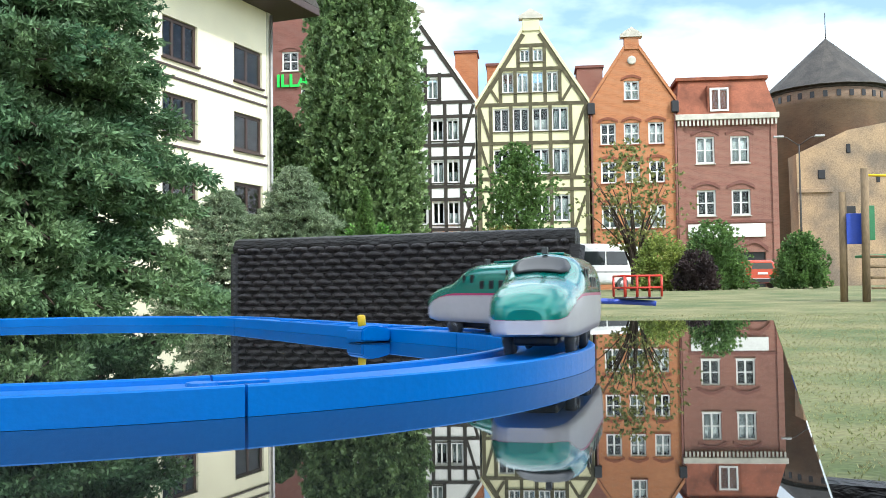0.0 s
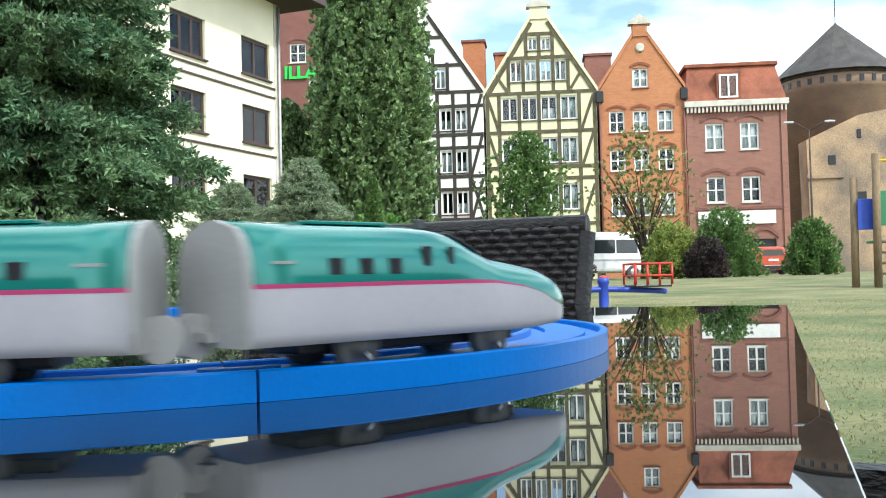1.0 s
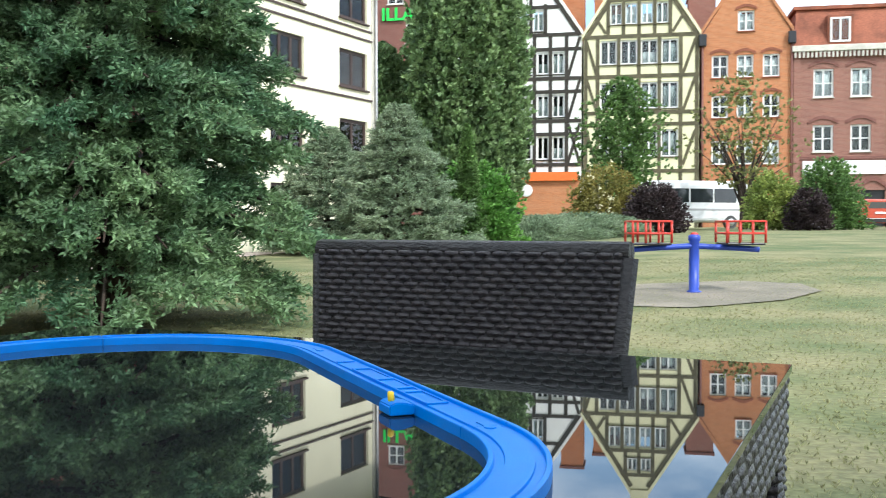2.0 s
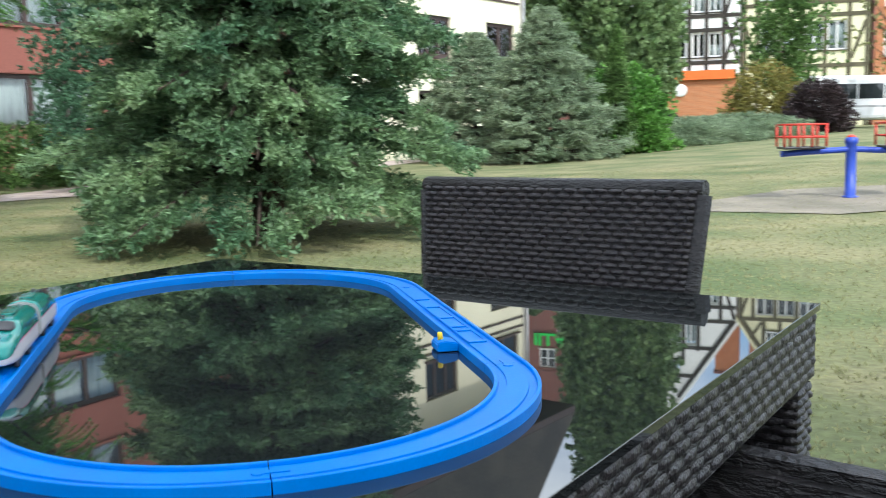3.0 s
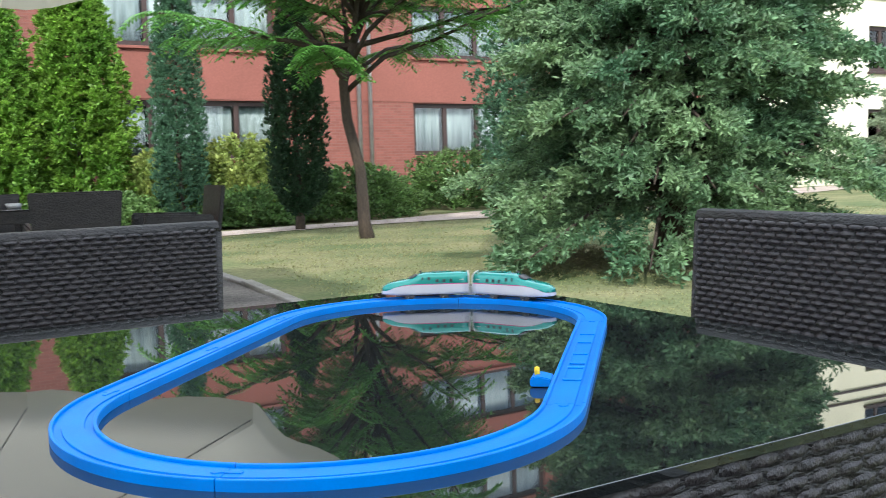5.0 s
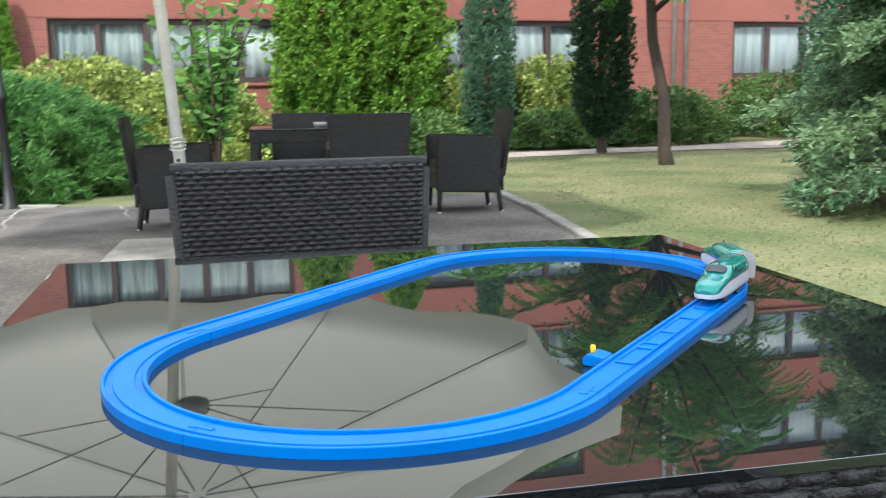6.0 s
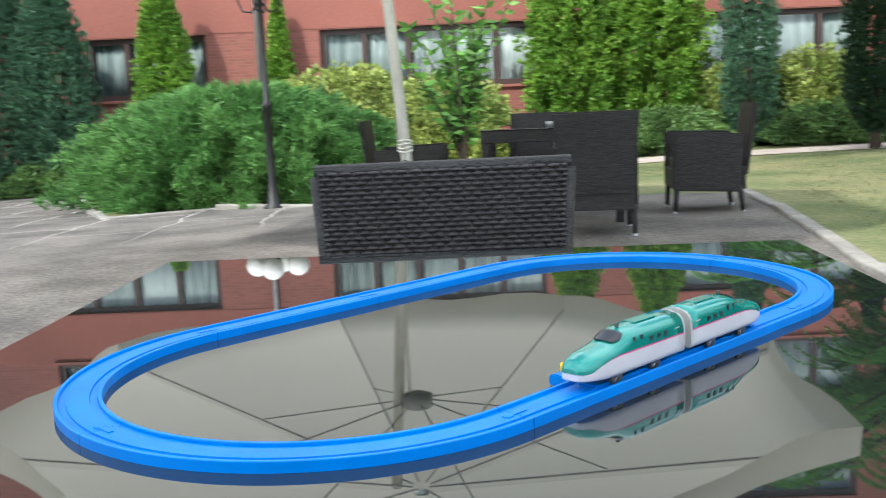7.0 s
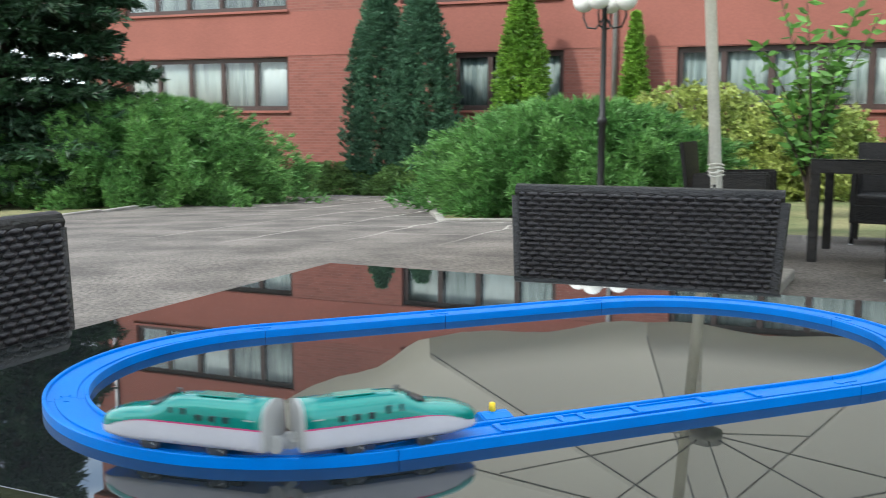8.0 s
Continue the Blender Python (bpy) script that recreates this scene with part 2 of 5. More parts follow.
M["play_blue"] = material("blue_paint", (0.03, 0.07, 0.42), 0.4, 0, 0.06, 10, 60, 0)
M["play_green"] = material("green_paint", (0.05, 0.22, 0.10), 0.45, 0, 0.06, 10, 60, 0)
M["car_red"] = material("red_car_paint", (0.45, 0.05, 0.02), 0.25, 0.1, 0.04, 4, 40, 0, coat=0.5)
M["bus_white"] = material("white_car_paint", (0.78, 0.78, 0.80), 0.3, 0, 0.03, 4, 40, 0, coat=0.4)
M["cord"] = material("pale_cord", (0.7, 0.68, 0.62), 0.8, 0, 0.1, 30, 300, 0.2)


# ---- mesh helpers ----
RNG = np.random.default_rng(7)


def ease(a, b, v):
    u = np.clip((v - a) / (b - a), 0, 1)
    return u * u * (3 - 2 * u)


def rise(x, y):
    """Height of the ground: level round the table, falling gently towards the hotel and rising towards the old houses."""
    r, a = np.hypot(x, y), np.degrees(np.arctan2(x, y))
    fall = 0.045 * np.clip(r - 6, 0, 16) * ease(-10, -70, a) * ease(-175, -150, a)
    climb = 0.75 * (1 - np.exp(-(np.maximum(r, 10) - 10) / 18)) * ease(15, 42, a) * ease(140, 110, a)
    return climb - fall


def rz(x, y):
    return float(rise(np.array(x), np.array(y)))


def np_mesh(name, verts, faces, smooth=False):
    verts, faces = np.asarray(verts, np.float32), np.asarray(faces, np.int32)
    k = faces.shape[1]
    me = bpy.data.meshes.new(name)
    me.vertices.add(len(verts))
    me.vertices.foreach_set("co", verts.ravel())
    me.loops.add(faces.size)
    me.loops.foreach_set("vertex_index", faces.ravel())
    me.polygons.add(len(faces))
    me.polygons.foreach_set("loop_start", np.arange(0, faces.size, k, dtype=np.int32))
    me.polygons.foreach_set("loop_total", np.full(len(faces), k, np.int32))
    me.update(calc_edges=True)
    if smooth:
        me.shade_smooth()
    return me


def part(name, data, mat, parent=None, label="", at=None):
    """Links a bmesh or mesh as one mesh object, under a thing or a part."""
    if isinstance(data, bmesh.types.BMesh):
        me = bpy.data.meshes.new(name)
        data.to_mesh(me)
        data.free()
    else:
        me = data
    if mat is not None:
        me.materials.clear()
        me.materials.append(M[mat])
    ob = new(name, me)
    ob.parent = parent
    if at is not None:
        ob.matrix_basis = at
    return tagged(ob, label)


def thing(name, label, category, m=None, group="", kind=""):
    ob = new(name)
    ob.empty_display_size = 0.1
    if m is not None:
        ob.matrix_basis = m
    return tagged(ob, label, category, group, kind)


def add_box(bm, x0, x1, y0, y1, z0, z1, m=None):
    mm = Matrix.LocRotScale(((x0 + x1) / 2, (y0 + y1) / 2, (z0 + z1) / 2), None, (abs(x1 - x0), abs(y1 - y0), abs(z1 - z0)))
    return bmesh.ops.create_cube(bm, size=1, matrix=(m @ mm) if m is not None else mm)


def box(x0, x1, y0, y1, z0, z1, bevel=0.0, seg=2, m=None):
    bm = bmesh.new()
    add_box(bm, x0, x1, y0, y1, z0, z1, m)
    if bevel:
        bmesh.ops.bevel(bm, geom=bm.edges[:], offset=bevel, segments=seg, affect="EDGES", profile=0.5)
    return bm


def add_tube(bm, pts, radii, seg=10):
    """A tapered tube through the points."""
    rings = []
    pts = [Vector([float(q) for q in p]) for p in pts]
    for i, p in enumerate(pts):
        d = (pts[min(i + 1, len(pts) - 1)] - pts[max(i - 1, 0)]).normalized()
        a = d.orthogonal().normalized() if abs(d.z) > 0.9 else d.cross(Vector((0, 0, 1))).normalized()
        b = d.cross(a)
        r = float(radii[i]) if hasattr(radii, "__len__") else radii
        rings.append([bm.verts.new(p + r * (math.cos(t) * a + math.sin(t) * b)) for t in (2 * math.pi * j / seg for j in range(seg))])
    for r0, r1 in zip(rings, rings[1:]):
        best = min(range(seg), key=lambda k: sum((r0[j].co - r1[(j + k) % seg].co).length for j in range(0, seg, 3)))
        for j in range(seg):
            f = bm.faces.new((r0[j], r0[(j + 1) % seg], r1[(j + 1 + best) % seg], r1[(j + best) % seg]))
            f.smooth = True
    bm.faces.new(rings[0][::-1])
    bm.faces.new(rings[-1])


def tube(pts, radii, seg=10):
    bm = bmesh.new()
    add_tube(bm, pts, radii, seg)
    bmesh.ops.recalc_face_normals(bm, faces=bm.faces[:])
    return bm


def poly_prism(poly, y0, y1):
    """A flat outline in X and Z made thick along Y."""
    bm = bmesh.new()
    a = [bm.verts.new((x, y0, z)) for x, z in poly]
    b = [bm.verts.new((x, y1, z)) for x, z in poly]
    bm.faces.new(a)
    bm.faces.new(b[::-1])
    for i in range(len(poly)):
        j = (i + 1) % len(poly)
        bm.faces.new((a[j], a[i], b[i], b[j]))
    bmesh.ops.recalc_face_normals(bm, faces=bm.faces[:])
    return bm


def lathe(profile, seg=20):
    bm = bmesh.new()
    rings = [[bm.verts.new((r * math.cos(2 * math.pi * j / seg), r * math.sin(2 * math.pi * j / seg), z)) for j in range(seg)] for r, z in profile]
    for r0, r1 in zip(rings, rings[1:]):
        for j in range(seg):
            bm.faces.new((r0[j], r0[(j + 1) % seg], r1[(j + 1) % seg], r1[j])).smooth = True
    bm.faces.new(rings[0][::-1])
    bm.faces.new(rings[-1])
    return bm


def unit(v):
    return v / np.maximum(np.linalg.norm(v, axis=1, keepdims=True), 1e-9)


def blades(name, c, d, k, length, width, spread, along=0.0):
    """Many small leaves: k to each centre c, fanned about the direction d."""
    n = len(c)
    cc, dd = np.repeat(c, k, 0), np.repeat(d, k, 0)
    dirs = unit(unit(dd) + spread * RNG.normal(size=(n * k, 3)))
    side = unit(np.cross(dirs, RNG.normal(size=(n * k, 3))))
    ln = length * RNG.uniform(0.6, 1.25, (n * k, 1))
    wd = width * RNG.uniform(0.7, 1.3, (n * k, 1))
    base = cc + unit(dd) * along * RNG.uniform(0, 1, (n * k, 1))
    v = np.stack([base, base + 0.45 * ln * dirs + wd * side, base + ln * dirs, base + 0.45 * ln * dirs - wd * side], 1).reshape(-1, 3)
    return np_mesh(name, v, np.arange(4 * n * k).reshape(-1, 4))


# ---- ground ----
def ground():
    """One sheet of lawn out to the horizon."""
    rs = np.concatenate([np.linspace(0, 30, 90), np.geomspace(31, 3000, 40)])
    na = 160
    a = np.linspace(0, 2 * np.pi, na, endpoint=False)
    v = []
    for r in rs:
        x, y = r * np.cos(a), r * np.sin(a)
        z = rise(x, y) + (0.003 * np.sin(x * 1.7 + 1) * np.sin(y * 1.3) * (r > 1.5) if r < 60 else 0)
        v.append(np.stack([x, y, z], 1))
    f = [(i * na + j, i * na + (j + 1) % na, (i + 1) * na + (j + 1) % na, (i + 1) * na + j) for i in range(len(rs) - 1) for j in range(na)]
    tagged(part("ground", np_mesh("ground", np.concatenate(v), f, True), "lawn"), "dry yellowing lawn with green patches and painted sun and shade blotches", "ground", kind="structure")


def sheet(name, outline, lift, mat, label, category, step=0.5):
    """A paved area laid on the ground, cut from a grid along its outline."""
    bm = bmesh.new()
    xs, ys = [p[0] for p in outline], [p[1] for p in outline]
    vs = [bm.verts.new((x, y, 0)) for x, y in outline]
    bm.faces.new(vs)
    for lo, hi, no in ((min(xs), max(xs), (1, 0, 0)), (min(ys), max(ys), (0, 1, 0))):
        k = lo + step
        while k < hi:
            bmesh.ops.bisect_plane(bm, geom=bm.verts[:] + bm.edges[:] + bm.faces[:], plane_co=(k, k, 0), plane_no=no)
            k += step
    for v in bm.verts:
        v.co.z = rz(v.co.x, v.co.y) + lift
    bmesh.ops.recalc_face_normals(bm, faces=bm.faces[:])
    for f in bm.faces:
        if f.normal.z < 0:
            f.normal_flip()
    return tagged(part(name, bm, mat), label, category, kind="structure")


PATIO = [(-0.5, -9), (-0.38, 2.11), (-0.82, 3.63), (-1.32, 4.24), (-2.08, 5.26), (-2.98, 6.45), (-3.81, 7.46), (-4.54, 7.17), (-6.21, 5.81), (-7.77, 5.5), (-8.97, 5.0), (-9.36, 3.88), (-11.31, 4.54), (-18.56, 9.28), (-20.75, 7.21), (-15.79, 2.14), (-12.29, -0.75), (-13.95, -4.4), (-8.01, -10.93)]


def kerbs(line):
    t = thing("kerb", "worn pale kerb stones edging the asphalt", "kerb", kind="structure")
    for (x0, y0), (x1, y1) in zip(line, line[1:]):
        n = max(1, round(math.hypot(x1 - x0, y1 - y0) / 0.9))
        for i in range(n):
            a, b = i / n, (i + 0.985) / n
            p, q = Vector((x0 + a * (x1 - x0), y0 + a * (y1 - y0))), Vector((x0 + b * (x1 - x0), y0 + b * (y1 - y0)))
            mid, d = (p + q) / 2, q - p
            z = rz(mid.x, mid.y)
            part("kerb_stone", box(-d.length / 2, d.length / 2, -0.05, 0.05, -0.08, 0.045 + random.uniform(-0.012, 0.012), 0.012), "kerb", t,
                 at=pose(mid.x, mid.y, z, 0, 0, math.degrees(math.atan2(d.y, d.x)) + random.uniform(-1.5, 1.5)))


ground()
sheet("pavement", PATIO, 0.014, "paving", "worn patched grey-brown asphalt terrace with pale cracks", "pavement")
kerbs(PATIO[2:7])
kerbs(PATIO[9:13])
kerbs(PATIO[15:17])
sheet("path", [(-8.43, 10.49), (-6.72, 12.28), (-3.69, 14.65), (-0.18, 17.16), (7.1, 29.12), (5.99, 29.81), (-0.91, 21.92), (-4.23, 15.68), (-7.64, 13.27), (-9.55, 11.61)], 0.014, "path", "pale pinkish footpath before the hedge", "path")

# ---- the red hotel ----
HOTEL = pose(-14.15, 13.85, -0.74, 0, 0, 44.8) @ Matrix.Diagonal((0.86, 0.86, 0.86, 1))


def wall_with_openings(name, x0, x1, z0, z1, holes, mat, parent, y0=0.0, y1=0.35, label=""):
    """A wall along X between y0 and y1, with rectangular holes (xa, xb, za, zb) right through it."""
    xs = sorted({x0, x1, *(h[0] for h in holes), *(h[1] for h in holes)})
    zs = sorted({z0, z1, *(h[2] for h in holes), *(h[3] for h in holes)})
    bm = bmesh.new()
    for xa, xb in zip(xs, xs[1:]):
        za = None
        for i, (a, b) in enumerate(zip(zs, zs[1:])):
            hole = any(h[0] - 1e-6 <= xa and xb <= h[1] + 1e-6 and h[2] - 1e-6 <= a and b <= h[3] + 1e-6 for h in holes)
            if not hole and za is None:
                za = a
            if za is not None and (hole or i == len(zs) - 2):
                add_box(bm, xa, xb, y0, y1, za, a if hole else b)
                za = None
    bmesh.ops.remove_doubles(bm, verts=bm.verts[:], dist=1e-5)
    return part(name, bm, mat, parent, label)


def window(parent, x, z, w, h, panes, frame_mat, y=0.12, bars=0, sill=None, fill="curtain", f=0.07):
    """A window in a hole: frame, sill, and panes with what hangs behind them."""
    win = new("window")
    win.parent = parent
    win.matrix_basis = pose(x, y, z)
    bm = bmesh.new()
    for a, b, c, d in ((0, w, 0, f), (0, w, h - f, h), (0, f, f, h - f), (w - f, w, f, h - f)):
        add_box(bm, a, b, 0, 0.07, c, d)
    for i in range(1, panes):
        add_box(bm, w * i / panes - f / 2, w * i / panes + f / 2, -0.004, 0.066, f, h - f)
    for i in range(bars):
        zz = h * (i + 1) / (bars + 1)
        add_box(bm, f, w - f, 0.004, 0.06, zz - f * 0.3, zz + f * 0.3)
    part("window_frame", bm, frame_mat, win)
    for i in range(panes):
        a, b = w * i / panes + f / 2, w * (i + 1) / panes - f / 2
        g = part("pane", box(a, b, 0.03, 0.036, f * 0.8, h - f * 0.8), "glass", win)
        g.visible_shadow = False
    if sill:
        part("window_sill", box(-0.06, w + 0.06, -0.2 - y * 0, 0.02, -0.07, 0, 0.01), sill, win)
    return win


def curtains(parent, x, z, w, h, y, mats):
    """Cloth hanging behind the panes."""
    n = len(mats)
    for i, mt in enumerate(mats):
        if not mt:
            continue
        k = 14
        v, fc = [], []
        for j in range(k + 1):
            xx = x + w * (i + 0.08 + 0.84 * j / k) / n
            yy = y + 0.025 * math.sin(j * 1.9 + i)
            v += [(xx, yy, z), (xx, yy, z + h), (xx, yy + 0.004, z + h), (xx, yy + 0.004, z)]
        for j in range(k):
            for q in range(4):
                fc.append((4 * j + q, 4 * j + 4 + q, 4 * j + 4 + (q + 1) % 4, 4 * j + (q + 1) % 4))
        part("curtain", np_mesh("curtain", v, fc, True), mt, parent)


def hotel():
    t = thing("hotel_building", "red brick hotel with brown-framed strip windows", "building", HOTEL)
    lower = [(-19.6, -13.9, 5), (-8.9, -5.9, 3), (-3.1, 2.3, 5), (4.6, 10.2, 5), (14.4, 19.0, 4), (22.5, 27, 4)]
    upper = [(-19.6, -13.9, 5), (-10.4, -6.0, 4), (-3.1, 2.3, 5), (4.6, 10.2, 5), (14.4, 19.0, 4), (22.5, 27, 4)]
    holes = [(a, b, 2.25, 3.75) for a, b, _ in lower] + [(a, b, 5.05, 6.55) for a, b, _ in upper] + [(a, b, z, z + 1.5) for z in (7.85, 10.65) for a, b, _ in upper]
    wall_with_openings("wall", -21.2, 30, -0.4, 13.6, holes, "hotel", t)
    part("cornice", box(-21.4, 30, -0.25, 0.5, 13.603, 13.9, 0.02), "hotel_plain", t)
    part("back_wall", box(-21.2, 30, 8.0, 8.3, -0.4, 13.6), "hotel_plain", t)
    part("side_wall", box(-21.2, -20.9, 0.353, 7.997, -0.4, 13.6), "hotel", t)
    part("side_wall", box(29.7, 30, 0.353, 7.997, -0.4, 13.6), "hotel", t)
    part("roof", box(-21.6, 30.3, -0.4, 8.6, 13.903, 14.1, 0.03), "roof_grey", t)
    # near-black wall and floors paint the shade of the rooms behind the glass
    part("room_shade_wall", box(-20.89, 29.69, 1.6, 1.75, -0.3, 13.59), "dark", t)
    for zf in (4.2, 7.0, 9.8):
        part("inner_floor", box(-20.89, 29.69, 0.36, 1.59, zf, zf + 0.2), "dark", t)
    # rendered bands stand proud of the brick between the storeys
    for zb in (3.78, 6.58, 9.38):
        part("band", box(-21.2, 30, -0.012, -0.001, zb, zb + 1.2), "hotel_plain", t)
    rnd = random.Random(3)
    for row, z in ((lower, 2.25), (upper, 5.05), (upper, 7.85), (upper, 10.65)):
        for a, b, n in row:
            w = window(t, a, z, b - a, 1.5, n, "frame_brown", sill="hotel_plain", f=0.13)
            cm = [rnd.choice(["curtain", "curtain", "blind", "curtain", "curtain"]) for _ in range(n)]
            curtains(w, 0, 0.05, b - a, 1.4, 0.16, cm)
    for x in (-4.6, 12.6, 12.95, -20.4):
        part("downpipe", tube([(x, -0.08, 0.2), (x, -0.08, 13.6)], 0.06, 10), "metal", t)
    return t


hotel()


def shade_block():
    """Unseen plain block, added to close the place to the south and keep the table in the shade."""
    t = thing("shade_block_building", "unseen plain block added to shade the table", "building", pose(0, 0, 0))
    part("wall", box(2.2, 10.5, -24, -14, -0.3, 16.6, 0.02), "white_wall", t)
    part("roof", box(2.2, 10.5, -24, -14, 16.603, 16.75, 0.02), "roof_grey", t)


shade_block()

# ---- plants ----
def plant(name, label, category, x, y, m=None, group=""):
    return thing(name, label, category, pose(x, y, rz(x, y)) if m is None else m, group)


def trunk_mesh(h, r0, r1, lean=(0, 0), seg=10, bend=0.03):
    n = 8
    pts = [(lean[0] * i / n + bend * math.sin(i * 1.3), lean[1] * i / n + bend * math.cos(i * 1.7) - bend, -0.1 + (h + 0.1) * i / n) for i in range(n + 1)]
    radii = [r0 * (1 - i / n) + r1 * i / n + (r0 * 0.35 if i == 0 else 0) for i in range(n + 1)]
    return tube(pts, radii, seg)


def conifer(name, label, x, y, h, radius, mat, whorls=16, limbs=11, tufts=26, blade=0.10, k=8, low=0.35, width=0.007, droop=0.22, seed=1, spread=0.42, twig=0.0):
    """A spruce or fir: trunk, limbs in whorls, and needle sprays along their side twigs."""
    global RNG
    RNG = np.random.default_rng(seed)
    t = plant(name, label, "tree", x, y)
    part("trunk", trunk_mesh(h * 0.97, 0.02 * h, 0.012), "bark", t)
    bm = bmesh.new()
    C, D = [], []
    for w in range(whorls):
        f = w / (whorls - 1)
        z0 = low + (h - low) * f ** 0.92
        rr = radius * (1 - f) ** 0.78 * (0.9 + 0.1 * math.sin(w * 2.1)) + 0.08
        n = max(5, int(limbs * (1 - 0.45 * f)))
        for i in range(n):
            a = 2 * math.pi * (i + 0.5 * (w % 2) + RNG.uniform(-0.3, 0.3)) / n
            r = rr * RNG.uniform(0.72, 1.12)
            rise_ = RNG.uniform(-0.05, 0.12) * r
            us = np.linspace(0, 1, 6)
            px, py = np.cos(a) * r * us, np.sin(a) * r * us
            pz = z0 + rise_ * us - droop * r * us ** 2 * (1.15 - f) + 0.10 * r * us ** 4
            add_tube(bm, list(zip(px, py, pz)), list(0.035 * (1 - us) * (1 - 0.6 * f) + 0.006), 5)
            m = int(tufts * (0.35 + 0.65 * r / radius))
            u = np.sqrt(RNG.uniform(0.10, 1.0, m))
            lat = RNG.uniform(-1, 1, m) * (0.30 * r * (1.08 - u) + 0.10)
            cz = np.interp(u, us, pz) - 0.10 * np.abs(lat) + RNG.normal(0, 0.04, m)
            out = np.stack([np.full(m, np.cos(a)), np.full(m, np.sin(a)), np.full(m, -0.12)], 1)
            sd = np.stack([np.full(m, -np.sin(a)), np.full(m, np.cos(a)), np.zeros(m)], 1)
            c = np.stack([np.cos(a) * r * u - np.sin(a) * lat, np.sin(a) * r * u + np.cos(a) * lat, cz], 1)
            C.append(c)
            D.append(out + sd * np.sign(lat)[:, None] * 0.8 + RNG.normal(0, 0.25, (m, 3)))
    part("branchwork", bm, "bark", t)
    C, D = np.concatenate(C), np.concatenate(D)
    part("crown", blades("crown", C, D, k, blade, width, spread, along=twig or blade * 1.3), mat, t)
    return t


def shaped(n, kind, h, r, lumps=5.0, amp=0.12, seed=1):
    """Points and outward directions on a lumpy crown: column, cone, dome or egg."""
    global RNG
    RNG = np.random.default_rng(seed)
    z = RNG.uniform(0, 1, n)
    a = RNG.uniform(0, 2 * np.pi, n)
    if kind == "column":
        p = np.minimum(1, (z / 0.12) ** 0.5) * (1 - np.maximum(0, z - 0.35) ** 1.7 * 1.9)
    elif kind == "cone":
        p = (1 - z) ** 0.85 * np.minimum(1, z / 0.06 + 0.35)
    elif kind == "dome":
        z = 1 - RNG.uniform(0, 1, n) ** 0.6
        p = np.sqrt(np.maximum(0, 1 - z ** 2.2))
    else:
        p = np.sin(np.pi * np.clip(z, 0.02, 1) ** 0.75) ** 0.62
    lump = 1 + amp * (np.sin(a * lumps + z * 9 + seed) + np.sin(a * lumps * 1.7 - z * h * 2.4 + seed * 2)) + RNG.normal(0, amp * 0.35, n)
    rad = np.maximum(0, p) * r * lump * (1 - 0.45 * RNG.uniform(0, 1, n) ** 4)
    c = np.stack([rad * np.cos(a), rad * np.sin(a), z * h], 1)
    d = np.stack([np.cos(a), np.sin(a), np.full(n, 0.5)], 1)
    return c, d


def bush(name, label, category, x, y, kind, h, r, mat, n, k, blade, width, spread=0.5, lift=0.5, amp=0.12, lumps=5.0, seed=1, low=0.05, trunk=0.05, squash=1.0, turn=0.0, group="", core=0.8):
    t = plant(name, label, category, x, y, group=group)
    t.matrix_basis = t.matrix_basis @ pose(0, 0, 0, 0, 0, turn)
    c, d = shaped(n, kind, h, r, lumps, amp, seed)
    d[:, 2] = lift
    c[:, 1] *= squash
    c[:, 2] += low
    if trunk:
        part("trunk", trunk_mesh(h * 0.8, trunk, trunk * 0.3, bend=0.02), "bark", t)
    part("crown", blades("crown", c, d, k, blade, width, spread, along=blade * 0.6), mat, t)
    if core:
        # a sparser inner layer of the same leaves keeps the crown from being hollow
        ci = c[::2] * np.array([core, core, 0.94])
        part("inner_leaves", blades("inner_leaves", ci, d[::2], k, blade * 1.3, width * 1.8, 0.9), mat, t)
    return t


conifer("spruce_tree", "large drooping green spruce on the lawn", 0.50, 8.24, 6.90, 1.86, "spruce", whorls=22, limbs=18, tufts=165, blade=0.064, k=17, low=0.72, width=0.0105, seed=11, droop=0.36, spread=0.70, twig=0.19)
conifer("blue_spruce", "dense grey-green spruce beside the lawn", 7.88, 27.39, 3.70, 2.36, "spruce_blue", whorls=17, limbs=14, tufts=70, blade=0.10, k=16, low=0.25, width=0.012, seed=12, droop=0.12, spread=0.7, twig=0.22)
conifer("blue_spruce", "dense grey-green spruce beside the lawn", 8.78, 23.71, 3.95, 2.15, "spruce_blue", whorls=17, limbs=14, tufts=70, blade=0.10, k=16, low=0.25, width=0.012, seed=13, droop=0.12, spread=0.7, twig=0.22)
conifer("fir_tree", "dark fir tree at the edge of the terrace", -17.79, -0.81, 9.89, 2.58, "dark_needles", whorls=24, limbs=18, tufts=95, blade=0.20, k=8, low=0.7, width=0.024, seed=14)
bush("thuja", "slim bright green thuja between the spruces", "tree", 11.20, 24.60, "cone", 3.53, 0.54, "hedge", 1300, 12, 0.087, 0.0186, seed=3)
bush("arborvitae", "broad dense green arborvitae behind the spruce", "tree", -1.14, 17.44, "column", 5.41, 1.64, "cypress", 4200, 12, 0.093, 0.0136, seed=4, lift=1.2)
bush("cypress", "slender dark green cypress before the hotel", "tree", -5.17, 13.72, "column", 3.90, 0.42, "dark_needles", 2600, 14, 0.068, 0.0087, seed=5, lift=1.6, spread=0.35, low=0.25, trunk=0.07)
bush("cypress", "slender blue-green cypress before the hotel", "tree", -7.69, 14.69, "column", 5.16, 0.43, "cypress", 2800, 14, 0.068, 0.0087, seed=6, lift=1.8, spread=0.35)
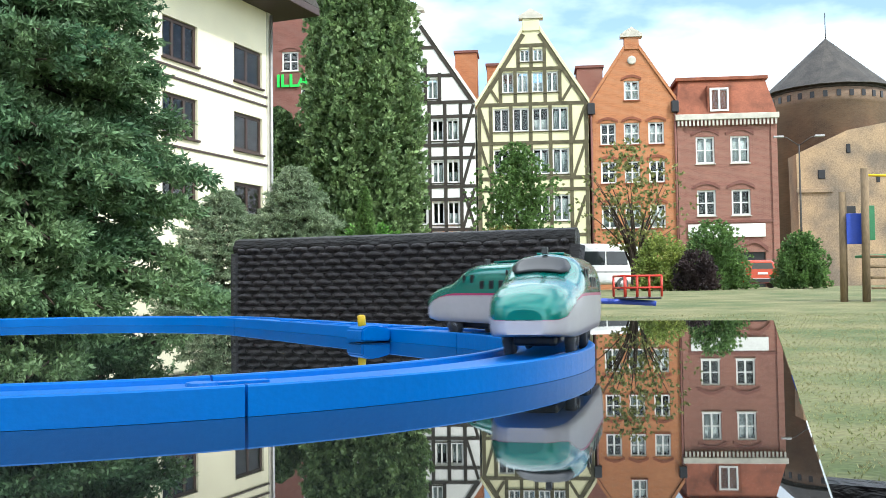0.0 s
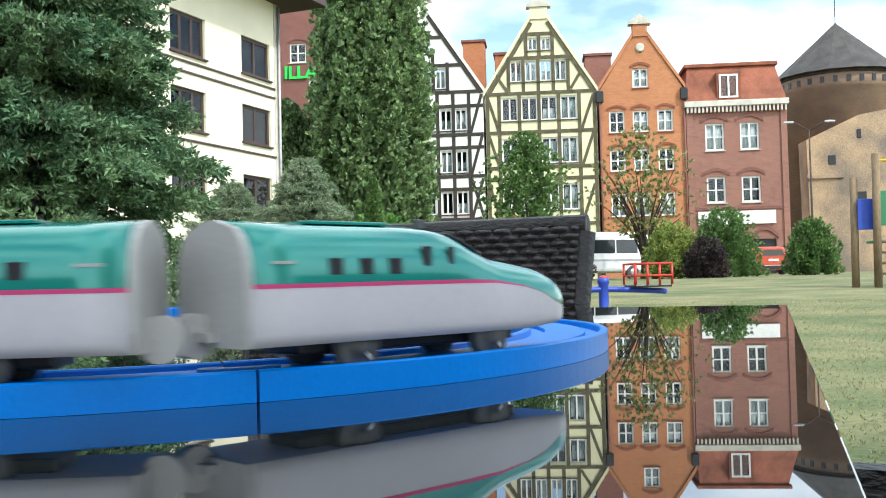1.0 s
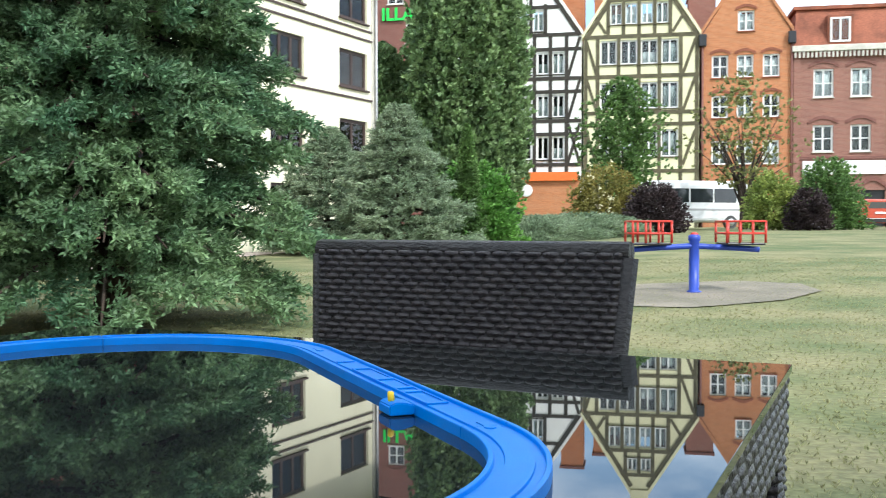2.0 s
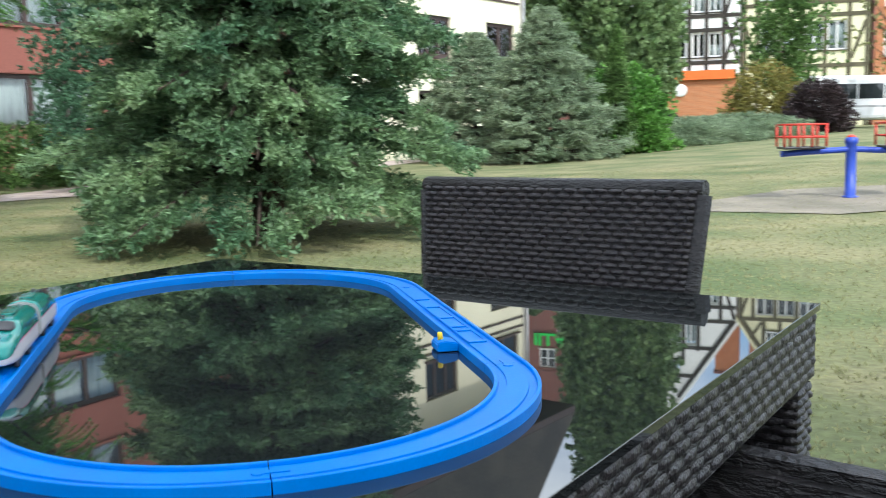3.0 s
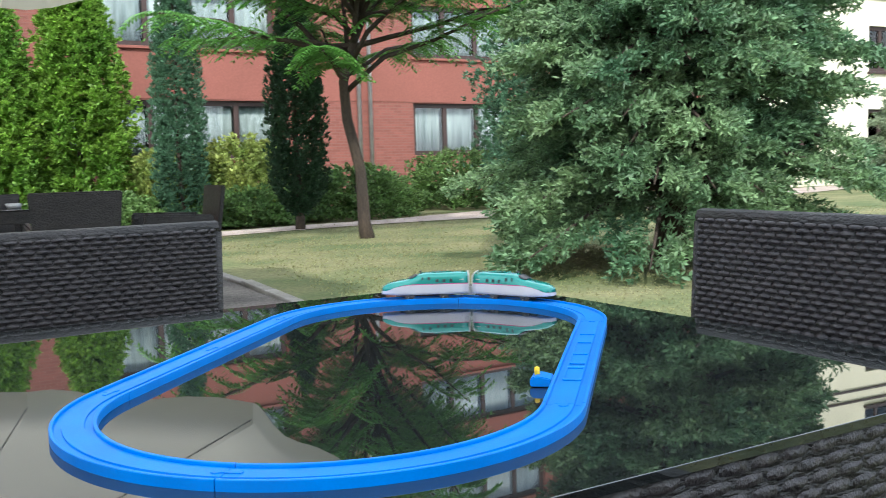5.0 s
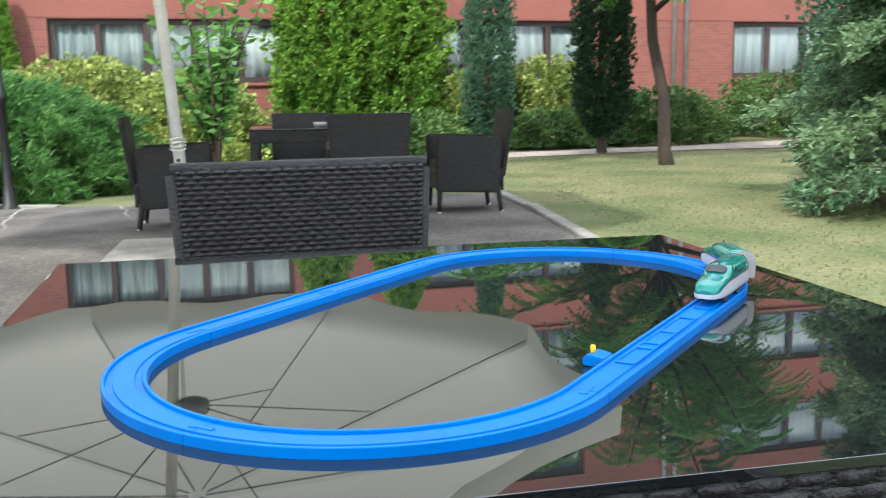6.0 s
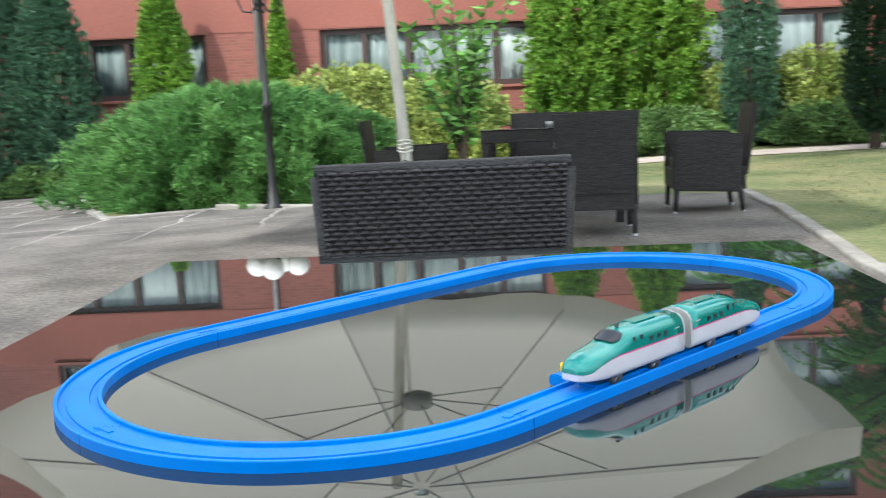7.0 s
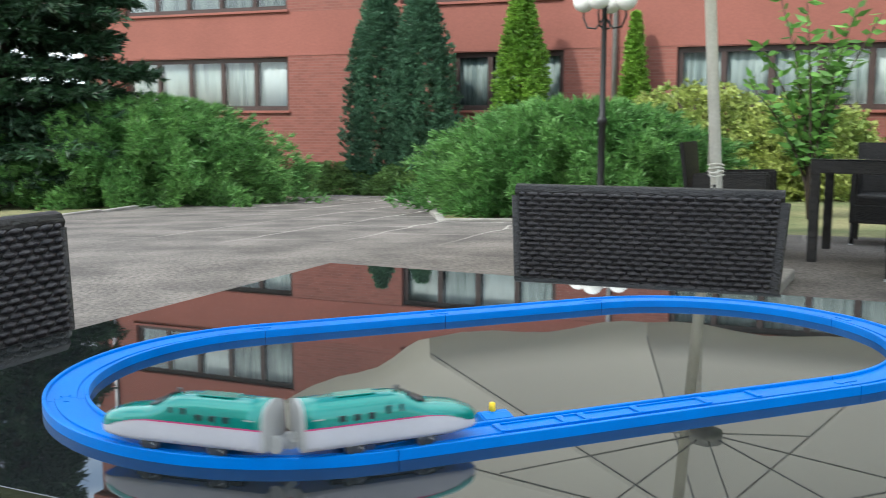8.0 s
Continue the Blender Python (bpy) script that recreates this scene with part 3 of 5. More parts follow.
bush("thuja", "tall bright green thuja against the hotel", "tree", -10.91, 13.93, "column", 5.06, 0.72, "thuja", 3600, 14, 0.093, 0.0198, seed=7, amp=0.16, lumps=7)
bush("thuja", "tall bright green thuja against the hotel", "tree", -9.90, 15.15, "column", 5.16, 0.82, "thuja", 3600, 14, 0.093, 0.0198, seed=8, amp=0.16, lumps=7)
bush("thuja", "narrow bright green thuja beside the hotel wall", "tree", -17.43, 9.08, "column", 4.30, 0.53, "thuja", 2200, 12, 0.087, 0.0186, seed=9)
bush("thuja", "short bright green thuja beside the downpipe", "tree", -16.25, 11.08, "cone", 3.61, 0.47, "thuja", 1400, 12, 0.087, 0.0186, seed=10)
bush("cypress", "twin-topped blue-green cypress before the hotel", "tree", -18.93, 6.50, "column", 4.64, 0.69, "cypress", 3400, 14, 0.087, 0.0124, seed=15, lift=1.7, spread=0.4)
bush("cypress", "twin-topped blue-green cypress before the hotel", "tree", -18.31, 7.19, "column", 4.47, 0.69, "cypress", 3400, 14, 0.087, 0.0124, seed=16, lift=1.7, spread=0.4)
bush("juniper", "spreading green juniper beside the street lamp", "shrub", -10.18, 6.12, "dome", 1.42, 1.76, "juniper", 6500, 16, 0.124, 0.0087, seed=17, amp=0.17, lumps=11, squash=0.8, turn=40, spread=0.45, lift=0.55, trunk=0.08)
bush("juniper", "spreading green juniper beside the terrace", "shrub", -17.06, 1.37, "dome", 1.81, 2.49, "juniper", 6500, 16, 0.136, 0.0099, seed=18, amp=0.17, lumps=11, squash=0.8, turn=40, spread=0.45, lift=0.55, trunk=0.08)
bush("golden_shrub", "yellow-green leafy shrub before the windows", "shrub", -13.26, 10.37, "dome", 1.98, 1.63, "golden", 3200, 6, 0.09, 0.026, seed=19, amp=0.12)
bush("golden_shrub", "yellow-green leafy shrub before the windows", "shrub", -11.52, 11.15, "dome", 1.63, 1.29, "golden", 2600, 6, 0.09, 0.026, seed=20, amp=0.12)
bush("golden_shrub", "yellow-green leafy shrub before the windows", "shrub", -7.16, 16.10, "dome", 1.61, 1.10, "golden", 2400, 6, 0.09, 0.026, seed=21, amp=0.12)
bush("golden_shrub", "yellow-green leafy shrub before the windows", "shrub", -8.61, 15.76, "dome", 1.46, 0.77, "golden", 1600, 6, 0.09, 0.026, seed=22, amp=0.12)
for i, (x, y, h, r) in enumerate([(-3.64, 19.79, 1.26, 1.41), (-1.86, 21.50, 1.26, 1.45), (-5.07, 16.40, 0.97, 1.18), (-6.53, 15.33, 0.68, 1.02), (-8.71, 13.81, 0.73, 1.12), (-9.91, 12.46, 0.68, 1.01), (-18.22, 7.02, 0.65, 1.29), (-19.99, 5.65, 0.65, 1.29), (-21.78, 3.93, 0.60, 1.29), (-16.53, 8.81, 0.60, 1.12)]):
    bush("hedge_shrub", "low loose green hedge shrub before the hotel", "shrub", x, y, "dome", h, r, "hedge", 1500, 7, 0.08, 0.02, seed=30 + i, amp=0.13, squash=0.75, turn=43, group="hedge before the hotel", trunk=0.03)


def sumac():
    """The small stag-horn sumac: bent trunk, spreading limbs, feathered leaves of many leaflets."""
    rng = np.random.default_rng(5)
    t = plant("sumac_tree", "small sumac tree with feathered green leaves", "tree", -3.44, 11.51)
    bm = bmesh.new()
    stem = np.array([(0.05, 0, -0.1), (0, 0, 0.2), (-0.03, 0.01, 0.9), (-0.20, 0.03, 1.6), (-0.24, 0.05, 2.1), (-0.05, 0.1, 2.8), (0.1, 0.05, 3.6), (0.05, 0, 4.4)])
    add_tube(bm, [tuple(p) for p in stem], [0.115, 0.088, 0.074, 0.070, 0.066, 0.045, 0.032, 0.015], 10)
    ends = []
    for i in range(40):
        zf = 1.95 + 2.3 * (i / 40) ** 0.9
        fork = np.array([np.interp(zf, stem[:, 2], stem[:, 0]), np.interp(zf, stem[:, 2], stem[:, 1]), zf])
        a = 2.4 * i + rng.uniform(-0.35, 0.35)
        r = rng.uniform(0.9, 3.0) * (1.05 - 0.4 * i / 40)
        up = rng.uniform(0.25, 2.2)
        pts = [tuple(fork + np.array([math.cos(a) * r * u, math.sin(a) * r * u, up * u ** 0.7 + 0.06 * math.sin(u * 9 + i)])) for u in (0, 0.2, 0.45, 0.7, 1)]
        add_tube(bm, pts, [0.042, 0.034, 0.025, 0.017, 0.008], 7)
        for u in np.linspace(0.38, 1, 9):
            ends.append((fork + np.array([math.cos(a) * r * u, math.sin(a) * r * u, up * u ** 0.7]), a))
    part("trunk", bm, "bark", t)
    V = []
    for p, a in ends:
        for _ in range(6):
            b = a + rng.uniform(-2.6, 2.6)
            ln = rng.uniform(0.32, 0.56)
            d = np.array([math.cos(b), math.sin(b), 0])
            s = np.array([-math.sin(b), math.cos(b), 0])
            for j in range(10):
                u = (j + 1) / 10
                q = p + d * ln * u + np.array([0, 0, 0.12 * u - 0.42 * u * u * ln * 1.6])
                for sg in (-1, 1):
                    l = 0.115 * (1.1 - 0.55 * abs(u - 0.35)) * rng.uniform(0.8, 1.2)
                    tip = q + s * sg * l + d * l * 0.45 + np.array([0, 0, -0.05])
                    mid = (q + tip) / 2
                    V += [q, mid + d * 0.017, tip, mid - d * 0.017]
    part("leaves", np_mesh("leaves", V, np.arange(len(V)).reshape(-1, 4)), "sumac", t)


sumac()


def broad_shrub():
    """The loose shrub of large pointed leaves beside the umbrella pole."""
    rng = np.random.default_rng(8)
    t = plant("leafy_shrub", "loose shrub with large pointed glossy leaves", "shrub", -7.67, 7.70)
    bm = bmesh.new()
    V = []
    for i in range(16):
        a, r, h = rng.uniform(0, 6.28), rng.uniform(0.15, 0.8), rng.uniform(1.5, 2.6)
        pts = [(math.cos(a) * r * u * u, math.sin(a) * r * u * u, h * u) for u in np.linspace(0, 1, 5)]
        add_tube(bm, pts, [0.02, 0.018, 0.014, 0.010, 0.005], 5)
        for u in np.linspace(0.35, 1, 16):
            q = np.array([math.cos(a) * r * u * u, math.sin(a) * r * u * u, h * u])
            for _ in range(3):
                d = np.array([rng.normal(), rng.normal(), rng.uniform(-0.3, 0.8)])
                d /= np.linalg.norm(d)
                s = np.cross(d, rng.normal(size=3))
                s /= np.linalg.norm(s)
                l = rng.uniform(0.13, 0.24)
                V += [q, q + d * l * 0.45 + s * 0.035, q + d * l, q + d * l * 0.45 - s * 0.035]
    part("stemwork", bm, "bark", t)
    part("leaves", np_mesh("leaves", V, np.arange(len(V)).reshape(-1, 4)), "broad", t)


broad_shrub()


# ---- table, chairs, umbrella ----
TABLE_AT = pose(-0.034, -0.011, 0, 0, 0, 43.2)


def weave(w, h, sx, sz, y, thick=0.004, bulge=0.0):
    """A panel of woven strips: each strand passes over and under the next, as raised pieces in one sheet."""
    nx, nz = max(2, round(w / sx)), max(2, round(h / sz))
    V, F = [], []
    for j in range(nz):
        for i in range(nx + 1):
            off = 0.5 if j % 2 else 0.0
            x0, x1 = (i - off) / nx * w, (i + 1 - off) / nx * w
            x0, x1 = max(0, x0), min(w, x1)
            if x1 - x0 < 0.2 * sx:
                continue
            z0, z1 = j / nz * h + 0.0006, (j + 1) / nz * h - 0.0006
            b = len(V)
            for q in range(5):
                u = q / 4
                xx = x0 + u * (x1 - x0)
                d = thick * (1.25 * math.sin(math.pi * u) ** 0.8 - 0.25)
                zc, hh = (z0 + z1) / 2, (z1 - z0) / 2 * (0.72 + 0.33 * math.sin(math.pi * u))
                V += [(xx, y + 0.001, zc - hh), (xx, y - d * 0.75, zc - hh * 0.55), (xx, y - d, zc), (xx, y - d * 0.75, zc + hh * 0.55), (xx, y + 0.001, zc + hh)]
            for q in range(4):
                for e in range(4):
                    F.append((b + q * 5 + e, b + q * 5 + 5 + e, b + q * 5 + 6 + e, b + q * 5 + 1 + e))
    return np_mesh("weave", V, F, True)


def table():
    t = thing("glass_table", "square dark rattan table with a black glass top", "table", TABLE_AT)
    hw = 0.487
    part("tabletop", box(-hw, hw, -hw, hw, TABLE - 0.008, TABLE, 0.0005), "glass_top", t, "black mirror-like glass top")
    a = hw - 0.004
    for x0, x1, y0, y1 in ((-a, a, -a, -a + 0.03), (-a, a, a - 0.03, a), (-a, -a + 0.03, -a + 0.03, a - 0.03), (a - 0.03, a, -a + 0.03, a - 0.03)):
        part("apron", box(x0, x1, y0, y1, TABLE - 0.085, TABLE - 0.0085), "rattan_far", t)
    me = weave(2 * a, 0.076, 0.034, 0.0127, 0, 0.0030)
    for k in range(4):
        tagged(part("woven_band", me, "rattan", t, at=pose(0, 0, 0, 0, 0, 90 * k) @ pose(-a, -a, TABLE - 0.0845)), kind="stuff")
    leg = weave(0.062, 0.64, 0.0305, 0.0105, 0, 0.004)
    for sx in (-1, 1):
        for sy in (-1, 1):
            cx, cy = sx * (a - 0.034), sy * (a - 0.034)
            lg = part("leg", box(cx - 0.03, cx + 0.03, cy - 0.03, cy + 0.03, 0.002, TABLE - 0.0855, 0.006), "rattan_far", t)
            for k in range(4):
                tagged(part("woven_band", leg, "rattan", lg, at=pose(cx, cy, 0, 0, 0, 90 * k) @ pose(-0.031, -0.0315, 0.01)), kind="stuff")


table()


def chair(name, m, label, fine=True, seat_h=0.43, top=0.838, group="rattan chairs", wide=0.56):
    """Rattan tub chair facing local -Y, its back at y=0."""
    t = thing(name, label, "chair", m, group)
    w = wide / 2
    lean = 7
    back_h = top - 0.30
    bp = pose(0, 0.02, 0.30, -lean, 0, 0)
    core = poly_prism([(-w * 0.86, 0), (w * 0.86, 0), (w, back_h), (-w, back_h)], -0.016, 0.016)
    bmesh.ops.bevel(core, geom=core.edges[:], offset=0.008, segments=2, affect="EDGES")
    br = part("backrest", core, "rattan_far", t, at=bp)
    if fine:
        for y, ry in ((-0.0165, 0), (0.0165, 180)):
            bend = weave(1.0, back_h - 0.008, 0.030 / wide, 0.0105, 0, 0.0072)
            co = np.empty(len(bend.vertices) * 3, np.float32)
            bend.vertices.foreach_get("co", co)
            co = co.reshape(-1, 3)
            half = w * 0.86 + (w * 0.14) * co[:, 2] / back_h - 0.006
            co[:, 0] = (co[:, 0] * 2 - 1) * half
            bend.vertices.foreach_set("co", co.ravel())
            tagged(part("woven_face", bend, "rattan", br, at=pose(0, y, 0.004, 0, 0, ry)), kind="stuff")
        for sx in (-1, 1):
            part("side_edge", tube([(sx * (w * 0.86 - 0.004), 0, 0.0), (sx * (w * 0.93 - 0.004), 0, back_h / 2), (sx * (w - 0.004), 0, back_h - 0.012)], 0.0165, 8), "rattan_far", br)
        part("rolled_edge", tube([(-w - 0.001, 0, back_h - 0.004), (w + 0.001, 0, back_h - 0.004)], 0.0175, 8), "rattan_far", br)
    part("seat", box(-w * 0.9, w * 0.9, -0.52, -0.01, seat_h - 0.10, seat_h, 0.02), "rattan_far", t)
    for sx in (-1, 1):
        x0 = sx * (w - 0.004)
        pr = bmesh.new()
        outl = [(-0.54, 0.19), (-0.02, 0.17), (0.0, 0.62), (-0.54, 0.64)]
        a = [pr.verts.new((x0, y, z)) for y, z in outl]
        b = [pr.verts.new((x0 - sx * 0.055, y, z)) for y, z in outl]
        pr.faces.new(a)
        pr.faces.new(b[::-1])
        for i in range(4):
            j = (i + 1) % 4
            pr.faces.new((a[j], a[i], b[i], b[j]))
        bmesh.ops.recalc_face_normals(pr, faces=pr.faces[:])
        bmesh.ops.bevel(pr, geom=pr.edges[:], offset=0.014, segments=2, affect="EDGES")
        part("armrest", pr, "rattan_far", t)
        for y in (-0.51, -0.03):
            lg = part("leg", tube([(x0 - sx * 0.03, y, 0.22), (x0 - sx * 0.025, y + (0.03 if y > -0.2 else -0.01), 0.0)], [0.024, 0.017], 8), "rattan_far", t)
            part("foot_cap", tube([(x0 - sx * 0.025, y + (0.03 if y > -0.2 else -0.01), 0.03), (x0 - sx * 0.025, y + (0.03 if y > -0.2 else -0.01), 0.001)], 0.0185, 8), "metal", lg, "pale metal foot cap")
    part("front_apron", box(-w * 0.88, w * 0.88, -0.535, -0.50, 0.20, seat_h - 0.08, 0.008), "rattan_far", t)
    part("rear_apron", box(-w * 0.88, w * 0.88, -0.01, 0.02, 0.19, 0.36, 0.006), "rattan_far", t)
    return t


# around the table: each chair's back edge lies along the table's side
chair("rattan_chair", pose(0.502, 0.569, 0, 0, 0, -49.8), "dark brown woven rattan armchair pushed to the table", top=0.851)
chair("rattan_chair", pose(-0.753, 0.654, 0, 0, 0, 47.0), "dark brown woven rattan armchair pushed to the table", wide=0.545)
chair("rattan_chair", pose(0.577, -0.663, 0, 0, 0, -136), "dark brown woven rattan armchair drawn up to the table")
chair("rattan_chair", pose(-0.430, -0.560, 0, 0, 0, 135), "dark brown woven rattan armchair pushed to the table")


def far_table(x, y, turn):
    t = thing("rattan_table", "dark rattan garden table with an ashtray on it", "table", pose(x, y, rz(x, y), 0, 0, turn))
    part("tabletop", box(-0.53, 0.53, -0.53, 0.53, 0.732, 0.74, 0.002), "glass_top", t)
    part("apron", box(-0.525, 0.525, -0.525, 0.525, 0.64, 0.7315, 0.006), "rattan_far", t)
    for sx in (-1, 1):
        for sy in (-1, 1):
            part("leg", box(sx * 0.49 - 0.032, sx * 0.49 + 0.032, sy * 0.49 - 0.032, sy * 0.49 + 0.032, 0.0, 0.6395, 0.006), "rattan_far", t)
    a = tagged(part("ashtray", lathe([(0.045, 0), (0.06, 0.035), (0.052, 0.035), (0.04, 0.012), (0.001, 0.012)], 16), "metal", None, at=pose(x + 0.1, y - 0.1, rz(x, y) + 0.74)), "small pale glass ashtray on the garden table", "ashtray")
    return t


far_table(-4.25, 5.23, 40)
FARCHAIR = "dark rattan armchair beside the garden table"
for cx, cy, turn in ((-3.25, 6.32, -50), (-3.24, 4.46, 219), (-5.26, 6.29, 40), (-5.20, 4.24, 132)):
    chair("rattan_chair", pose(cx, cy, rz(cx, cy), 0, 0, turn), FARCHAIR, fine=False, top=0.85, wide=0.56, group="chairs at the second table")


def umbrella():
    cx, cy = -3.80, 3.28
    t = thing("parasol", "open beige canvas parasol on a pale pole", "parasol", pose(cx, cy, 0))
    part("base_slab", box(-0.42, 0.42, -0.42, 0.42, 0.006, 0.075, 0.012, m=pose(0, 0, 0, 0, 0, 40)), "kerb", t, "square concrete base slab")
    part("pole", tube([(0.03, 0.03, 0.076), (-0.12, -0.11, 3.0)], 0.034, 14), "pole", t)
    part("hub", lathe([(0.05, 2.36), (0.10, 2.38), (0.10, 2.45), (0.05, 2.47)], 16), "metal", t)
    rim, n = 2.62, 8
    z_rim, z_top = 2.42, 3.04
    for k in range(n):
        a = radians(18 + 360 * k / n)
        b = radians(18 + 360 * (k + 1) / n)
        ca, sa, cb, sb = math.cos(a), math.sin(a), math.cos(b), math.sin(b)
        V, F = [], []
        rows = 8
        for i in range(rows + 1):
            u = i / rows
            for j in range(rows + 1):
                v = j / rows
                sag = 0.10 * u * math.sin(math.pi * v)
                r = rim * max(u, 0.02)
                x, y = r * ((1 - v) * ca + v * cb), r * ((1 - v) * sa + v * sb)
                V.append((x * (1 - 0.045 * math.sin(math.pi * v) * u), y * (1 - 0.045 * math.sin(math.pi * v) * u), z_top + (z_rim - z_top) * u - sag * 0.35))
        for i in range(rows):
            for j in range(rows):
                q = i * (rows + 1) + j
                F.append((q, q + 1, q + rows + 2, q + rows + 1))
        # hanging valance
        b0 = len(V)
        for j in range(rows + 1):
            v = j / rows
            e = V[rows * (rows + 1) + j]
            V.append((e[0] * 1.004, e[1] * 1.004, e[2] - 0.16 - 0.03 * math.sin(math.pi * v * 3)))
        for j in range(rows):
            F.append((rows * (rows + 1) + j, rows * (rows + 1) + j + 1, b0 + j + 1, b0 + j))
        cv = part("canopy", np_mesh("canopy", V, F, True), "canvas", t)
        rib = part("rib", tube([(0.06 * ca, 0.06 * sa, z_top - 0.05), (rim * 0.995 * ca, rim * 0.995 * sa, z_rim - 0.035)], 0.006, 6), "metal", t)
        part("strut", tube([(0.09 * ca, 0.09 * sa, 2.42), (rim * 0.48 * ca, rim * 0.48 * sa, z_top + (z_rim - z_top) * 0.48 - 0.05)], 0.005, 6), "metal", rib)
    bm = bmesh.new()
    for k in range(4):
        pts = [(0.043 * math.cos(q), 0.043 * math.sin(q), 0.66 + 0.022 * k + 0.006 * math.sin(q * 2 + k)) for q in np.linspace(0, 2 * math.pi, 14)]
        add_tube(bm, pts, 0.006, 5)
    add_tube(bm, [(-0.04, -0.02, 0.72), (-0.046, -0.02, 1.7), (-0.05, -0.01, 2.4)], 0.004, 5)
    add_tube(bm, [(-0.03, -0.035, 0.72), (-0.03, -0.045, 1.7), (-0.06, -0.02, 2.4)], 0.004, 5)
    add_tube(bm, [(0.04, -0.02, 0.70), (0.05, -0.03, 0.60), (0.042, -0.02, 0.50)], 0.004, 5)
    part("cord", bm, "cord", t, "pale cord knotted round the pole")
    # writing that cannot be read
    bm = bmesh.new()
    for k in range(5):
        add_box(bm, 0.026, 0.0335, -0.012, 0.012, 0.45 + 0.035 * k, 0.468 + 0.035 * k, pose(0, 0, 0, 0, 0, -48))
    part("printed_mark", bm, "dark", t)


umbrella()


def street_lamp(x, y, size):
    t = thing("street_lamp", "black iron lamp post with white globes", "street lamp", pose(x, y, rz(x, y)))
    t.scale = (size, size, size)
    part("post", lathe([(0.15, 0), (0.15, 0.03), (0.09, 0.08), (0.07, 0.3), (0.055, 0.34), (0.05, 1.38), (0.07, 1.40), (0.07, 1.46), (0.042, 1.5), (0.036, 2.95), (0.05, 2.98), (0.05, 3.02), (0.02, 3.05)], 14), "black_iron", t)
    for a in (42, 132, 222, 312):
        c, s = math.cos(radians(a)), math.sin(radians(a))
        pts = [(c * r, s * r, z) for r, z in ((0.03, 2.80), (0.12, 2.68), (0.24, 2.70), (0.30, 2.84), (0.29, 2.94))]
        arm = part("arm", tube(pts, 0.014, 7), "black_iron", t)
        gl = bmesh.new()
        bmesh.ops.create_uvsphere(gl, u_segments=20, v_segments=12, radius=0.155)
        for f in gl.faces:
            f.smooth = True
        part("globe", gl, "globe", arm, "white opal globe", at=pose(c * 0.29, s * 0.29, 3.06))
        part("collar", lathe([(0.03, 2.91), (0.07, 2.93), (0.06, 2.96)], 12), "black_iron", arm, at=pose(c * 0.29, s * 0.29, 0))


street_lamp(-8.22, 5.27, 0.785)
street_lamp(-14.16, -1.05, 0.769)

# ---- the old houses across the lawn ----
ROW_TURN = -33.98
ROW_F = Vector((math.sin(radians(-ROW_TURN)), math.cos(radians(ROW_TURN)), 0))
ROW_R = Vector((ROW_F.y, -ROW_F.x, 0))
ROW_O = Vector((-3.09, 7.31, 0))
ROW_Z = -0.52                      # the houses' own ground


def row_place(X, D):
    """X metres along the row of houses and D metres out towards it."""
    return ROW_O + ROW_F * D + ROW_R * X


def row_at(X, D, z=None, turn=0.0):
    p = row_place(X, D)
    return pose(p.x, p.y, rz(p.x, p.y) if z is None else z + ROW_Z, 0, 0, ROW_TURN + turn)


